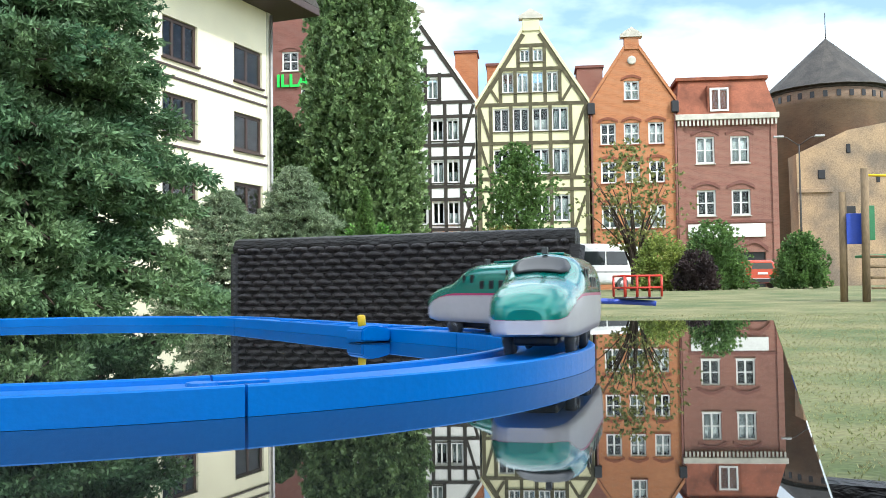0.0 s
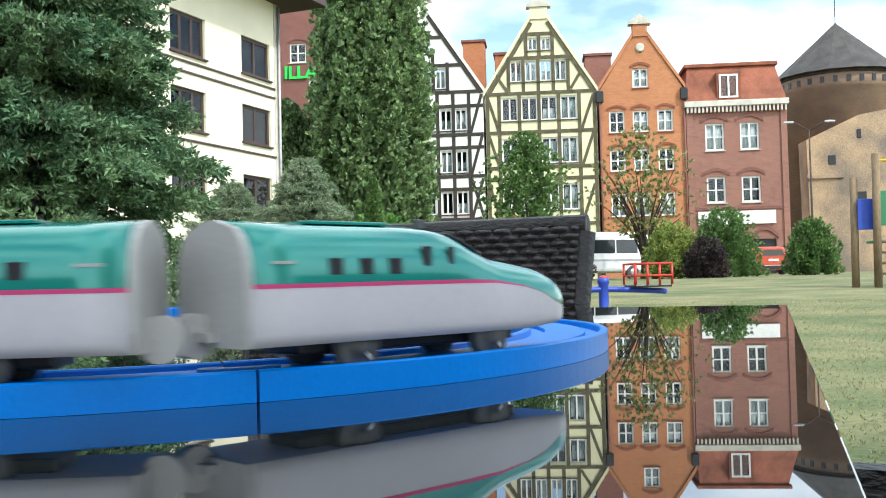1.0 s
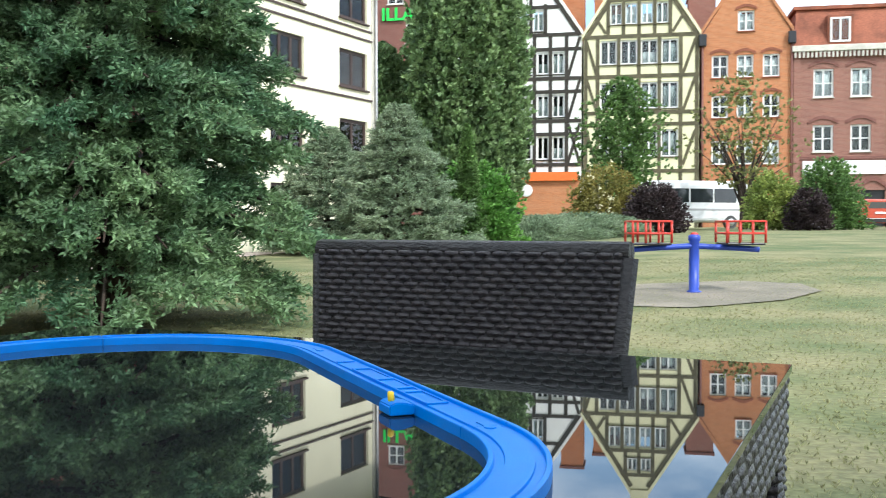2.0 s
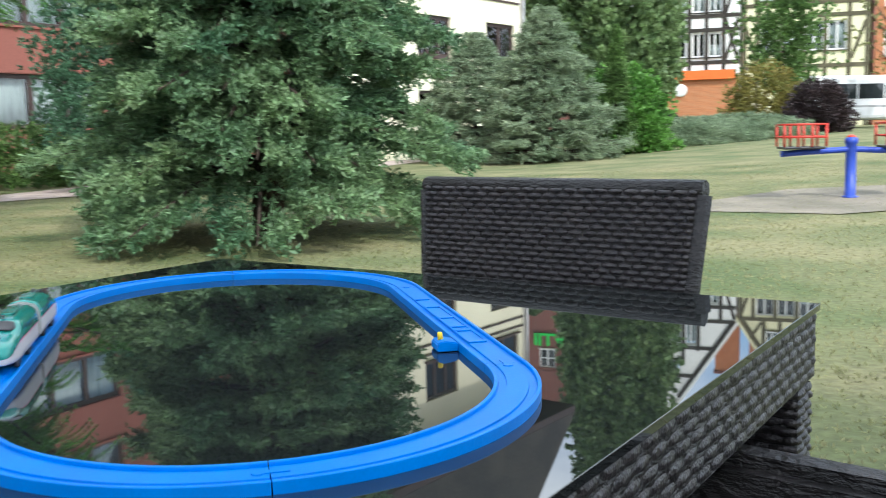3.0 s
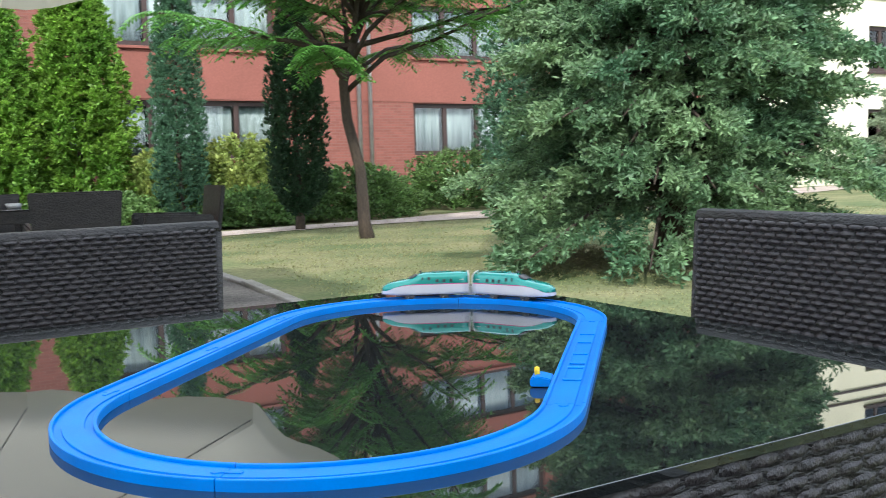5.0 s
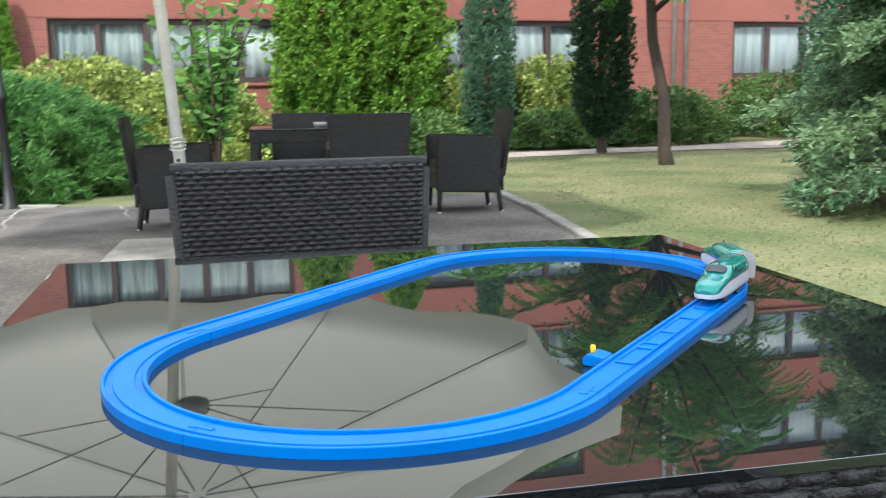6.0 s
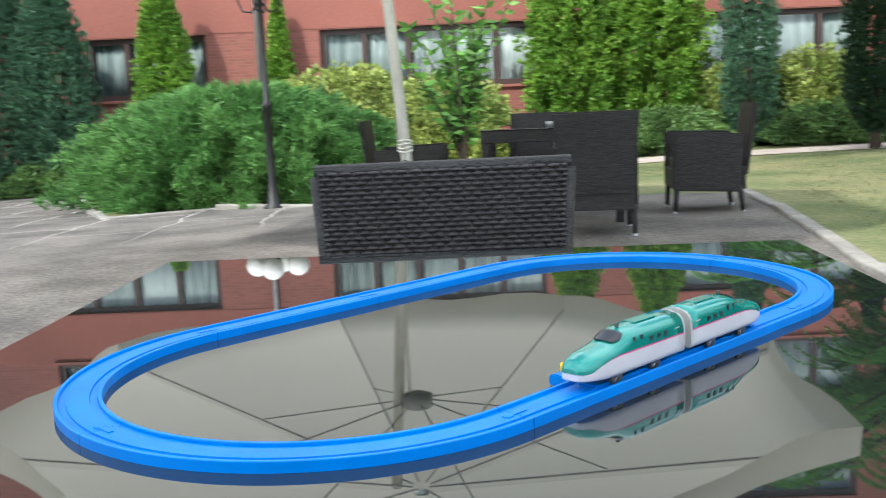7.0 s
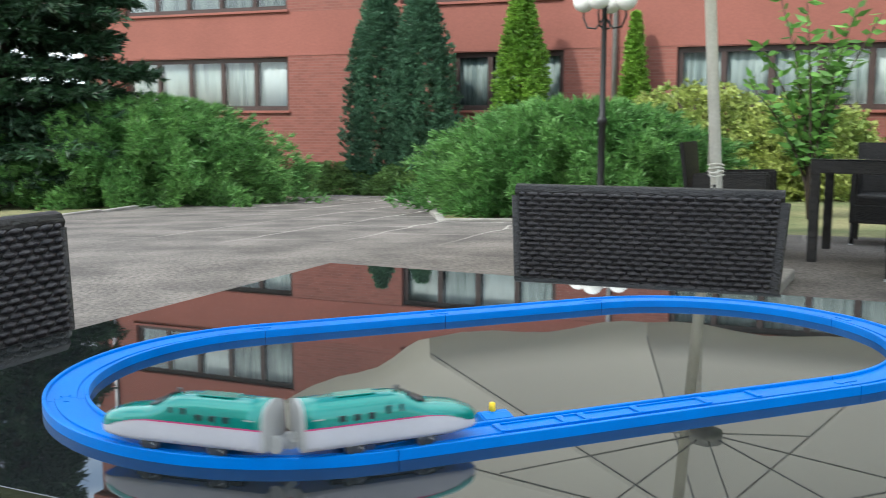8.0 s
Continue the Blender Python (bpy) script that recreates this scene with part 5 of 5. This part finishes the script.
def bare_branches():
    rng = np.random.default_rng(4)
    p = row_place(11.62, 41.80)
    t = plant("bare_tree", "thin bare-branched tree losing yellow leaves", "tree", p.x + 0.25, p.y)
    bm = bmesh.new()
    for i in range(22):
        a, r, h = rng.uniform(0, 6.28), rng.uniform(0.8, 2.5), rng.uniform(2.6, 5.6)
        pts = [(math.cos(a) * r * u ** 1.4, math.sin(a) * r * u ** 1.4, 1.2 * min(1, u * 3) + (h - 1.2) * u) for u in np.linspace(0, 1, 6)]
        add_tube(bm, pts, [0.09, 0.07, 0.05, 0.035, 0.022, 0.01], 5)
    part("branchwork", bm, "bark", t)


bare_branches()


# ---- playground and vehicles ----
def spinner(x, y):
    t = thing("seesaw_carousel", "blue playground carousel with red caged seats", "carousel", pose(x, y, rz(x, y), 0, 0, -22))
    t.scale = (0.98, 0.98, 0.80)
    part("post", lathe([(0.09, 0), (0.09, 0.03), (0.062, 0.04), (0.062, 0.78), (0.075, 0.80), (0.075, 0.86), (0.03, 0.9)], 14), "play_blue", t)
    part("beam", tube([(-0.80, 0, 0.655), (-0.5, 0, 0.68), (0, 0, 0.71), (0.5, 0, 0.68), (0.80, 0, 0.655)], 0.045, 10), "play_blue", t)
    part("cap", lathe([(0.05, 0.861), (0.05, 0.90), (0.01, 0.92)], 12), "play_red", t, "red post cap")
    half = 0.235
    for s in (-1, 1):
        mid = s * 0.57
        seat = part("seat", box(mid - half, mid + half, -half, half, 0.725, 0.76, 0.01), "dark", t)

        def bar(a, b, r):
            part("cage_bar", tube([a, b], r, 6), "play_red", seat)
        for yy in (-half, half):
            for z in (0.90, 1.08):
                bar((mid - half, yy, z), (mid + half, yy, z), 0.017)
            for k in range(4):
                xx = mid - half + 2 * half * k / 3
                bar((xx, yy, 0.761), (xx, yy, 1.08), 0.015)
        for xx in (mid - half, mid + half):
            for z in (0.90, 1.08):
                bar((xx, -half, z), (xx, half, z), 0.017)


spinner(7.22, 8.85)
sheet("path", [(5.2, 8.5), (5.8, 9.5), (7.2, 10.1), (8.6, 9.7), (9.0, 9.0), (8.6, 8.2), (7.6, 7.7), (6.2, 7.6)], 0.012, "sand", "bare worn sandy patch round the carousel", "path")


def climbing_frame():
    p = row_place(14.55, 17.94)
    t = thing("climbing_frame", "wooden climbing frame with a green slide", "playground", pose(p.x, p.y, rz(p.x, p.y), 0, 0, ROW_TURN))
    for x, y, h in ((-0.55, 0.0, 2.5), (-0.15, -0.3, 3.0), (0.1, 0.5, 2.3), (0.95, 0.0, 2.6), (1.5, 0.6, 2.6)):
        part("post", tube([(x, y, -0.1), (x + 0.03, y, h)], 0.085, 10), "wood", t)
    part("panel", box(-0.5, -0.1, -0.16, -0.12, 1.3, 2.0, 0.01), "play_blue", t)
    part("panel", box(-0.05, 0.25, 0.2, 0.24, 1.4, 2.2, 0.01), "play_green", t)
    part("deck", box(-0.1, 1.5, -0.2, 0.6, 1.0, 1.06, 0.01), "play_green", t)
    for k in range(4):
        part("rung", tube([(-0.1, -0.25, 0.3 + 0.24 * k), (0.95, -0.05, 0.3 + 0.24 * k)], 0.03, 8), "wood", t)
    part("slide", poly_prism([(0.6, 1.75), (1.9, 0.3), (2.6, 0.2), (2.6, 0.3), (1.95, 0.4), (0.7, 1.95)], -0.45, -0.40), "play_green", t)
    part("slide_bed", poly_prism([(0.75, 1.72), (2.0, 0.35), (2.6, 0.25), (2.6, 0.28), (2.02, 0.39), (0.78, 1.76)], -0.395, 0.1), "metal", t)
    part("rail", tube([(-0.15, -0.3, 2.85), (1.6, 0.2, 2.85)], 0.03, 8), "yellow", t)


climbing_frame()


def red_car():
    t = thing("car", "orange-red hatchback parked by the houses", "car", row_at(18.54, 45.73, None, 12))
    prof = [(-0.86, 0.25), (-0.9, 0.55), (-0.86, 0.95), (-0.66, 1.38), (-0.5, 1.46), (0.5, 1.46), (0.66, 1.38), (0.86, 0.95), (0.9, 0.55), (0.86, 0.25)]
    bm = bmesh.new()
    rings = []
    for y, s, dz in ((0.0, 0.86, -0.12), (0.12, 0.97, -0.03), (0.8, 1.0, 0.0), (2.2, 1.0, 0.02), (2.9, 0.98, -0.4), (3.9, 0.95, -0.5), (4.1, 0.85, -0.55)):
        rings.append([bm.verts.new((x * s, y, z + (dz * (z - 0.5) if z > 0.95 else 0))) for x, z in prof])
    for r0, r1 in zip(rings, rings[1:]):
        for i in range(len(prof)):
            j = (i + 1) % len(prof)
            bm.faces.new((r0[i], r0[j], r1[j], r1[i])).smooth = True
    bm.faces.new(rings[0])
    bm.faces.new(rings[-1][::-1])
    bmesh.ops.recalc_face_normals(bm, faces=bm.faces[:])
    part("body", bm, "car_red", t)
    part("rear_window", poly_prism([(-0.60, 0.98), (0.60, 0.98), (0.48, 1.28), (-0.48, 1.28)], -0.02, 0.02), "pane", t)
    part("number_plate", box(-0.26, 0.26, -0.03, -0.005, 0.70, 0.81, 0.005), "frame_white", t)
    part("bumper", box(-0.80, 0.80, -0.06, 0.1, 0.28, 0.5, 0.03), "dark", t)
    for s in (-1, 1):
        part("tail_light", box(s * 0.68 - 0.1, s * 0.68 + 0.1, -0.02, 0.08, 0.82, 1.08, 0.02), "play_red", t)
        for y in (0.75, 3.3):
            w = part("wheel", lathe([(0.30, -0.1), (0.31, -0.06), (0.31, 0.06), (0.30, 0.1)], 18), "rubber", t, at=pose(s * 0.78, y, 0.305, 0, 90, 0))


red_car()


def minibus():
    t = thing("minibus", "white minibus with dark windows parked by the lawn", "bus", row_at(9.66, 44.87, None, 28))
    bm = box(-3.2, 3.2, 0, 2.0, 0.35, 2.45, 0.22, 3)
    part("body", bm, "bus_white", t)
    for k in range(4):
        part("window_pane", box(-2.9 + 1.35 * k, -1.62 + 1.35 * k, -0.012, 0.02, 1.35, 2.05, 0.02), "pane", t)
    part("windscreen", box(2.5, 3.215, -0.02, 1.9, 1.35, 2.05, 0.05), "pane", t)
    part("side_stripe", box(-3.0, 3.0, -0.008, 0.01, 0.95, 1.05), "metal", t)
    for x in (-2.0, 2.1):
        w = part("wheel", lathe([(0.34, -0.12), (0.36, -0.08), (0.36, 0.08), (0.34, 0.12)], 20), "rubber", t, at=pose(x, 0.1, 0.36, 90, 0, 0))
        part("hub_cap", lathe([(0.2, 0), (0.18, 0.03), (0.02, 0.04)], 16), "metal", w, at=pose(0, 0, 0.121))


minibus()


def tall_lamp():
    p = row_place(22.98, 54.94)
    t = thing("street_lamp", "tall grey street lamp with two arms", "street lamp", pose(p.x, p.y, rz(p.x, p.y), 0, 0, ROW_TURN))
    part("mast", tube([(0, 0, 0), (0, 0, 8.6)], [0.09, 0.04], 8), "roof_grey", t)
    for s in (-1, 1):
        arm = part("arm", tube([(0, 0, 8.5), (s * 0.7, 0, 9.0), (s * 1.2, 0, 9.05)], 0.03, 6), "roof_grey", t)
        part("lamp_head", box(s * 1.2 - 0.3, s * 1.2 + 0.3, -0.12, 0.12, 9.0, 9.12, 0.03), "metal", arm)


tall_lamp()

# ---- lawn blades near the table ----


def lawn_tufts():
    rng = np.random.default_rng(21)
    n = 110000
    r = 1.2 + 17 * rng.uniform(0, 1, n) ** 0.75
    a = rng.uniform(-0.9, 2.25, n)
    x, y = r * np.cos(a), r * np.sin(a)
    keep = ~((x < -0.3) & (y < 4)) & ~((x < -0.7 - 0.72 * (y - 4)) & (y < 9.2))
    x, y = x[keep], y[keep]
    c = np.stack([x, y, rise(x, y)], 1)
    d = np.tile([0, 0, 1.0], (len(c), 1))
    global RNG
    RNG = rng
    tagged(part("grass", blades("grass", c, d, 3, 0.024, 0.0026, 0.7), "grass"), "short dry grass blades on the lawn", "grass", kind="stuff")


lawn_tufts()

# ---- the toy railway ----
R, STRAIGHT = 0.2150, 0.440
LAP = 2 * math.pi * R + 2 * STRAIGHT


def on_track(s):
    """Place and heading at s metres clockwise from the middle of the near bend."""
    s %= LAP
    q, h = math.pi * R / 2, STRAIGHT / 2
    if s <= q:
        a = s / R
        return -R * math.sin(a), -h - R * math.cos(a), 180 - math.degrees(a)
    s -= q
    if s <= STRAIGHT:
        return -R, -h + s, 90
    s -= STRAIGHT
    if s <= 2 * q:
        a = s / R
        return -R * math.cos(a), h + R * math.sin(a), 90 - math.degrees(a)
    s -= 2 * q
    if s <= STRAIGHT:
        return R, h - s, -90
    s -= STRAIGHT
    a = s / R
    return R * math.cos(a), -h - R * math.sin(a), -90 - math.degrees(a)


PROFILE = [(-0.0190, 0.0001), (-0.0190, 0.0098), (-0.0184, 0.0104), (-0.0160, 0.0104), (-0.0155, 0.0098), (-0.0152, 0.0070), (-0.0092, 0.0070), (-0.0088, 0.0088), (0.0088, 0.0088), (0.0092, 0.0070), (0.0152, 0.0070), (0.0155, 0.0098), (0.0160, 0.0104), (0.0184, 0.0104), (0.0190, 0.0098), (0.0190, 0.0001)]


def rail(s0, s1, steps):
    bm = bmesh.new()
    rings = []
    for i in range(steps + 1):
        x, y, h = on_track(s0 + (s1 - s0) * i / steps)
        nx, ny = -math.sin(radians(h)), math.cos(radians(h))
        rings.append([bm.verts.new((x + nx * o, y + ny * o, z)) for o, z in PROFILE])
    k = len(PROFILE)
    for r0, r1 in zip(rings, rings[1:]):
        for i in range(k):
            bm.faces.new((r0[i], r0[(i + 1) % k], r1[(i + 1) % k], r1[i]))
    bm.faces.new(rings[0])
    bm.faces.new(rings[-1][::-1])
    bmesh.ops.recalc_face_normals(bm, faces=bm.faces[:])
    return bm


def railway():
    t = thing("toy_railway", "oval of bright blue plastic toy track", "toy track", pose(0, 0, TABLE))
    t.scale = (1, 1, 0.82)
    q = math.pi * R / 2
    cuts = [0, q, q + STRAIGHT / 2, q + STRAIGHT, 2 * q + STRAIGHT, 3 * q + STRAIGHT, 3 * q + 2 * STRAIGHT, LAP]
    gap = 0.0004
    stop = None
    for i, (a, b) in enumerate(zip(cuts, cuts[1:])):
        p = part("rail_piece", rail(a + gap, b - gap, 44 if abs(b - a - q) < 1e-6 else 2), "track", t)
        if i == 5:
            stop = p
        # the tongue that locks one piece into the next
        x, y, h = on_track(b)
        m = pose(x, y, 0, 0, 0, h)
        bm = bmesh.new()
        add_box(bm, -0.012, 0.004, -0.0022, 0.0022, 0.0089, 0.0098, m)
        bmesh.ops.create_cone(bm, cap_ends=True, segments=14, radius1=0.0046, radius2=0.0043, depth=0.0012, matrix=m @ pose(0.007, 0, 0.0094))
        part("tongue", bm, "track", p)
    # the stopping rail: raised cross pieces, lever housing and yellow lever
    for yy in (0.115, 0.062, -0.005, -0.055, -0.075, -0.13):
        part("cross_piece", box(R - 0.0089, R + 0.0089, yy - 0.003, yy + 0.003, 0.0088, 0.0108, 0.0006), "track", stop)
    for o in (-0.0086, 0.0086):
        part("guide_rib", box(R + o - 0.0008, R + o + 0.0008, -0.13, 0.06, 0.0088, 0.0104, 0.0003), "track", stop)
    hs = poly_prism([(R - 0.0192, 0.0008), (R - 0.040, 0.0008), (R - 0.040, 0.010), (R - 0.036, 0.0130), (R - 0.030, 0.0130), (R - 0.0192, 0.0100)], -0.133, -0.107)
    bmesh.ops.bevel(hs, geom=hs.edges[:], offset=0.0012, segments=2, affect="EDGES")
    hp = part("lever_housing", hs, "track", stop)
    part("lever", tube([(R - 0.034, -0.120, 0.011), (R - 0.0345, -0.120, 0.0205), (R - 0.0345, -0.120, 0.0215)], [0.0028, 0.0026, 0.0016], 10), "yellow", hp, "yellow lever")


railway()

CAR_LEN, CAR_W = 0.134, 0.0180
BASE_Z, TOP_Z = 0.0160, 0.0500      # over the table


def car_section(u):
    """Half width, roof height, belt height (white below, green above) and floor at u from the rear (0) to the tip (1)."""
    roof = np.interp(u, [0, 0.44, 0.52, 0.58, 0.64, 0.70, 0.78, 0.88, 0.95, 0.985, 1.0], [1, 1, 0.985, 0.925, 0.81, 0.71, 0.665, 0.60, 0.50, 0.41, 0.33])
    wid = np.interp(u, [0, 0.55, 0.72, 0.84, 0.92, 0.97, 0.99, 1.0], [1, 1, 0.985, 0.94, 0.83, 0.66, 0.52, 0.38])
    belt = np.interp(u, [0, 0.55, 0.68, 0.78, 0.86, 0.92, 0.96, 1.0], [0.45, 0.455, 0.45, 0.41, 0.34, 0.24, 0.21, 0.21])
    low = np.interp(u, [0, 0.8, 1.0], [0, 0, 0.06])
    return wid, roof, belt, low


def car_ring(u, lo, hi, n):
    """Points up one side from lo to hi (shares of the section's height), as (half width, height)."""
    wid, roof, belt, low = car_section(u)
    H = TOP_Z - BASE_Z
    out = []
    for i in range(n):
        v = lo + (hi - lo) * i / (n - 1)
        k = min(1.0, max(0.0, (v - low) / max(1e-6, roof - low)))
        w = CAR_W * wid * (1 - 0.04 * (1 - k)) * max(0.0, 1 - k ** 5.5) ** 0.42
        if k < 0.12:
            w *= 0.94 + 0.06 * k / 0.12
        out.append((w, BASE_Z + H * v))
    return out


def car_shell(kind):
    bm = bmesh.new()
    us = np.concatenate([np.linspace(0, 0.5, 6), np.linspace(0.54, 0.9, 16), np.linspace(0.915, 1, 10)])
    rings = []
    for u in us:
        wid, roof, belt, low = car_section(u)
        stripe = 0.035 if u < 0.62 else max(0.004, 0.035 * (0.86 - u) / 0.24)
        lo, hi, n = {"white": (low, belt, 6), "stripe": (belt, belt + stripe, 2), "green": (belt + stripe, roof, 12)}[kind]
        side = car_ring(u, lo, hi, n)
        grow = 1.004 if kind == "stripe" else 1.0
        x = (u - 0.5) * CAR_LEN
        left = [bm.verts.new((x, w * grow, z)) for w, z in side]
        right = [bm.verts.new((x, -w * grow, z)) for w, z in side]
        rings.append((left, right))
    for (l0, r0), (l1, r1) in zip(rings, rings[1:]):
        for a, b in ((l0, l1), (r1, r0)):
            for i in range(len(a) - 1):
                bm.faces.new((a[i], a[i + 1], b[i + 1], b[i])).smooth = True
        if kind == "white":
            bm.faces.new((l0[0], l1[0], r1[0], r0[0]))
    for l, r in (rings[0], rings[-1]):
        if kind != "stripe":
            bm.faces.new(l + r[::-1])
    bmesh.ops.remove_doubles(bm, verts=bm.verts[:], dist=1e-6)
    bmesh.ops.recalc_face_normals(bm, faces=bm.faces[:])
    return bm


WHEELS = []


def train_car(label):
    t = thing("toy_train_car", label, "toy train", group="toy train")
    part("lower_body", car_shell("white"), "white", t, "white lower body")
    part("stripe", car_shell("stripe"), "magenta", t, "magenta stripe")
    up = part("upper_body", car_shell("green"), "green", t, "metallic green upper body")
    # end panel at the rear
    end = [(w * 1.0, z) for w, z in car_ring(0.0, 0.0, 0.999, 14)]
    out = [(w, z) for w, z in end] + [(-w, z) for w, z in end[::-1]]
    bm = poly_prism(out, 0.0, 0.0022)
    part("end_panel", bm, "grey", t, at=pose(-CAR_LEN / 2 - 0.0001, 0, 0, 0, 0, 90))
    H = TOP_Z - BASE_Z
    for s in (-1, 1):
        for u, v, w, h in ((0.20, 0.62, 0.0046, 0.0046), (0.28, 0.62, 0.0046, 0.0046), (0.36, 0.62, 0.0046, 0.0046), (0.455, 0.70, 0.0036, 0.0062), (0.53, 0.70, 0.0024, 0.0060)):
            ww = car_ring(u, v, v + 0.01, 2)[0][0]
            x, z = (u - 0.5) * CAR_LEN, BASE_Z + H * v
            part("side_window", box(x - w / 2, x + w / 2, s * ww - 0.0005, s * ww + 0.0003, z - h / 2, z + h / 2, 0.0002, 1), "dark", up)
        ww = car_ring(0.09, 0.62, 0.63, 2)[0][0]
        part("emblem", box(-0.5 * CAR_LEN + 0.006, -0.5 * CAR_LEN + 0.013, s * ww - 0.0004, s * ww + 0.0001, BASE_Z + H * 0.64, BASE_Z + H * 0.665), "grey", up, "pale printed emblem")
    # windscreen: a bowed dark shield on the nose slope
    V, F = [], []
    n, m = 9, 9
    for i in range(n):
        u = 0.585 + 0.098 * i / (n - 1)
        wid, roof, belt, low = car_section(u)
        half = 0.66 * (1 - 0.9 * (i / (n - 1) - 0.45) ** 2)
        for j in range(m):
            y = (-1 + 2 * j / (m - 1)) * half
            k = (1 - abs(y) ** (1 / 0.42)) ** (1 / 5.5)
            V.append(((u - 0.5) * CAR_LEN + 0.0003, y * CAR_W * wid, BASE_Z + H * (low + (roof - low) * k) + 0.0004))
    for i in range(n - 1):
        for j in range(m - 1):
            q = i * m + j
            F.append((q, q + 1, q + m + 1, q + m))
    ws = part("windscreen", np_mesh("windscreen", V, F, True), "dark", t, "dark windscreen")
    md = ws.modifiers.new("thick", "SOLIDIFY")
    md.thickness = 0.0006
    part("roof_fin", box(0.004, 0.0075, -0.0012, 0.0012, TOP_Z - 0.0010, TOP_Z + 0.0022, 0.0004), "rubber", up)
    part("roof_panel", box(-0.042, -0.012, -0.006, 0.006, TOP_Z - 0.0006, TOP_Z + 0.0004, 0.0003), "green", up)
    part("underframe", box(-0.047, 0.040, -0.0085, 0.0085, 0.0125, 0.0163, 0.001), "dark", t)
    hook = bmesh.new()
    add_box(hook, -CAR_LEN / 2 - 0.0053, -CAR_LEN / 2 + 0.006, -0.0025, 0.0025, 0.0175, 0.0200)
    bmesh.ops.create_cone(hook, cap_ends=True, segments=18, radius1=0.0062, radius2=0.0062, depth=0.0045, matrix=pose(-CAR_LEN / 2 - 0.0052, 0.0048, 0.0190, 90, 0, 0))
    part("coupling", hook, "grey", t, "round grey coupling hook")
    for x in (-0.030, 0.024):
        for s in (-1, 1):
            w = part("wheel", lathe([(0.0062, -0.0020), (0.0075, -0.0016), (0.0075, 0.0016), (0.0062, 0.0020), (0.0030, 0.0022), (0.0030, 0.0030), (0.0005, 0.0030)], 18), "rubber", t)
            part("hub_spoke", box(-0.0052, 0.0052, -0.0007, 0.0007, 0.0021, 0.0025), "grey", w)
            w.matrix_basis = pose(x, s * 0.0122, 0.0146, -90 * s, 0, 0)
            WHEELS.append((w, x, s))
    return t


lead = train_car("green and white toy bullet train car with long nose")
rear = train_car("green and white toy bullet train car coupled back to back")

START, SPEED = -0.109, 0.2766        # nose of the leading car at 0 s, and metres a second


def motions():
    rows_a, rows_b = [], []
    for i in range(81):
        t = 0.1 * i
        nose = START + SPEED * t + float(np.interp(t, [0, 1, 3.5, 4, 7, 8], [-0.004, -0.010, -0.008, 0, 0, 0.005]))
        for rows, back, turn in ((rows_a, CAR_LEN / 2, 0), (rows_b, CAR_LEN * 1.5 + 0.014, 180)):
            x, y, h = on_track(nose - back)
            rows.append((t, pose(x, y, TABLE - 0.0014, 0, 0, h + turn)))
    walk(lead, rows_a)
    walk(rear, rows_b)
    for n, (w, x, s) in enumerate(WHEELS):
        way = 1 if n < 4 else -1
        rows = []
        for i in range(241):
            t = i / 30
            turn = way * math.degrees(SPEED * t / 0.0075)
            rows.append((t, pose(x, s * 0.0122, 0.0146, 0, turn, 0) @ pose(0, 0, 0, -90 * s, 0, 0)))
        walk(w, rows)


motions()
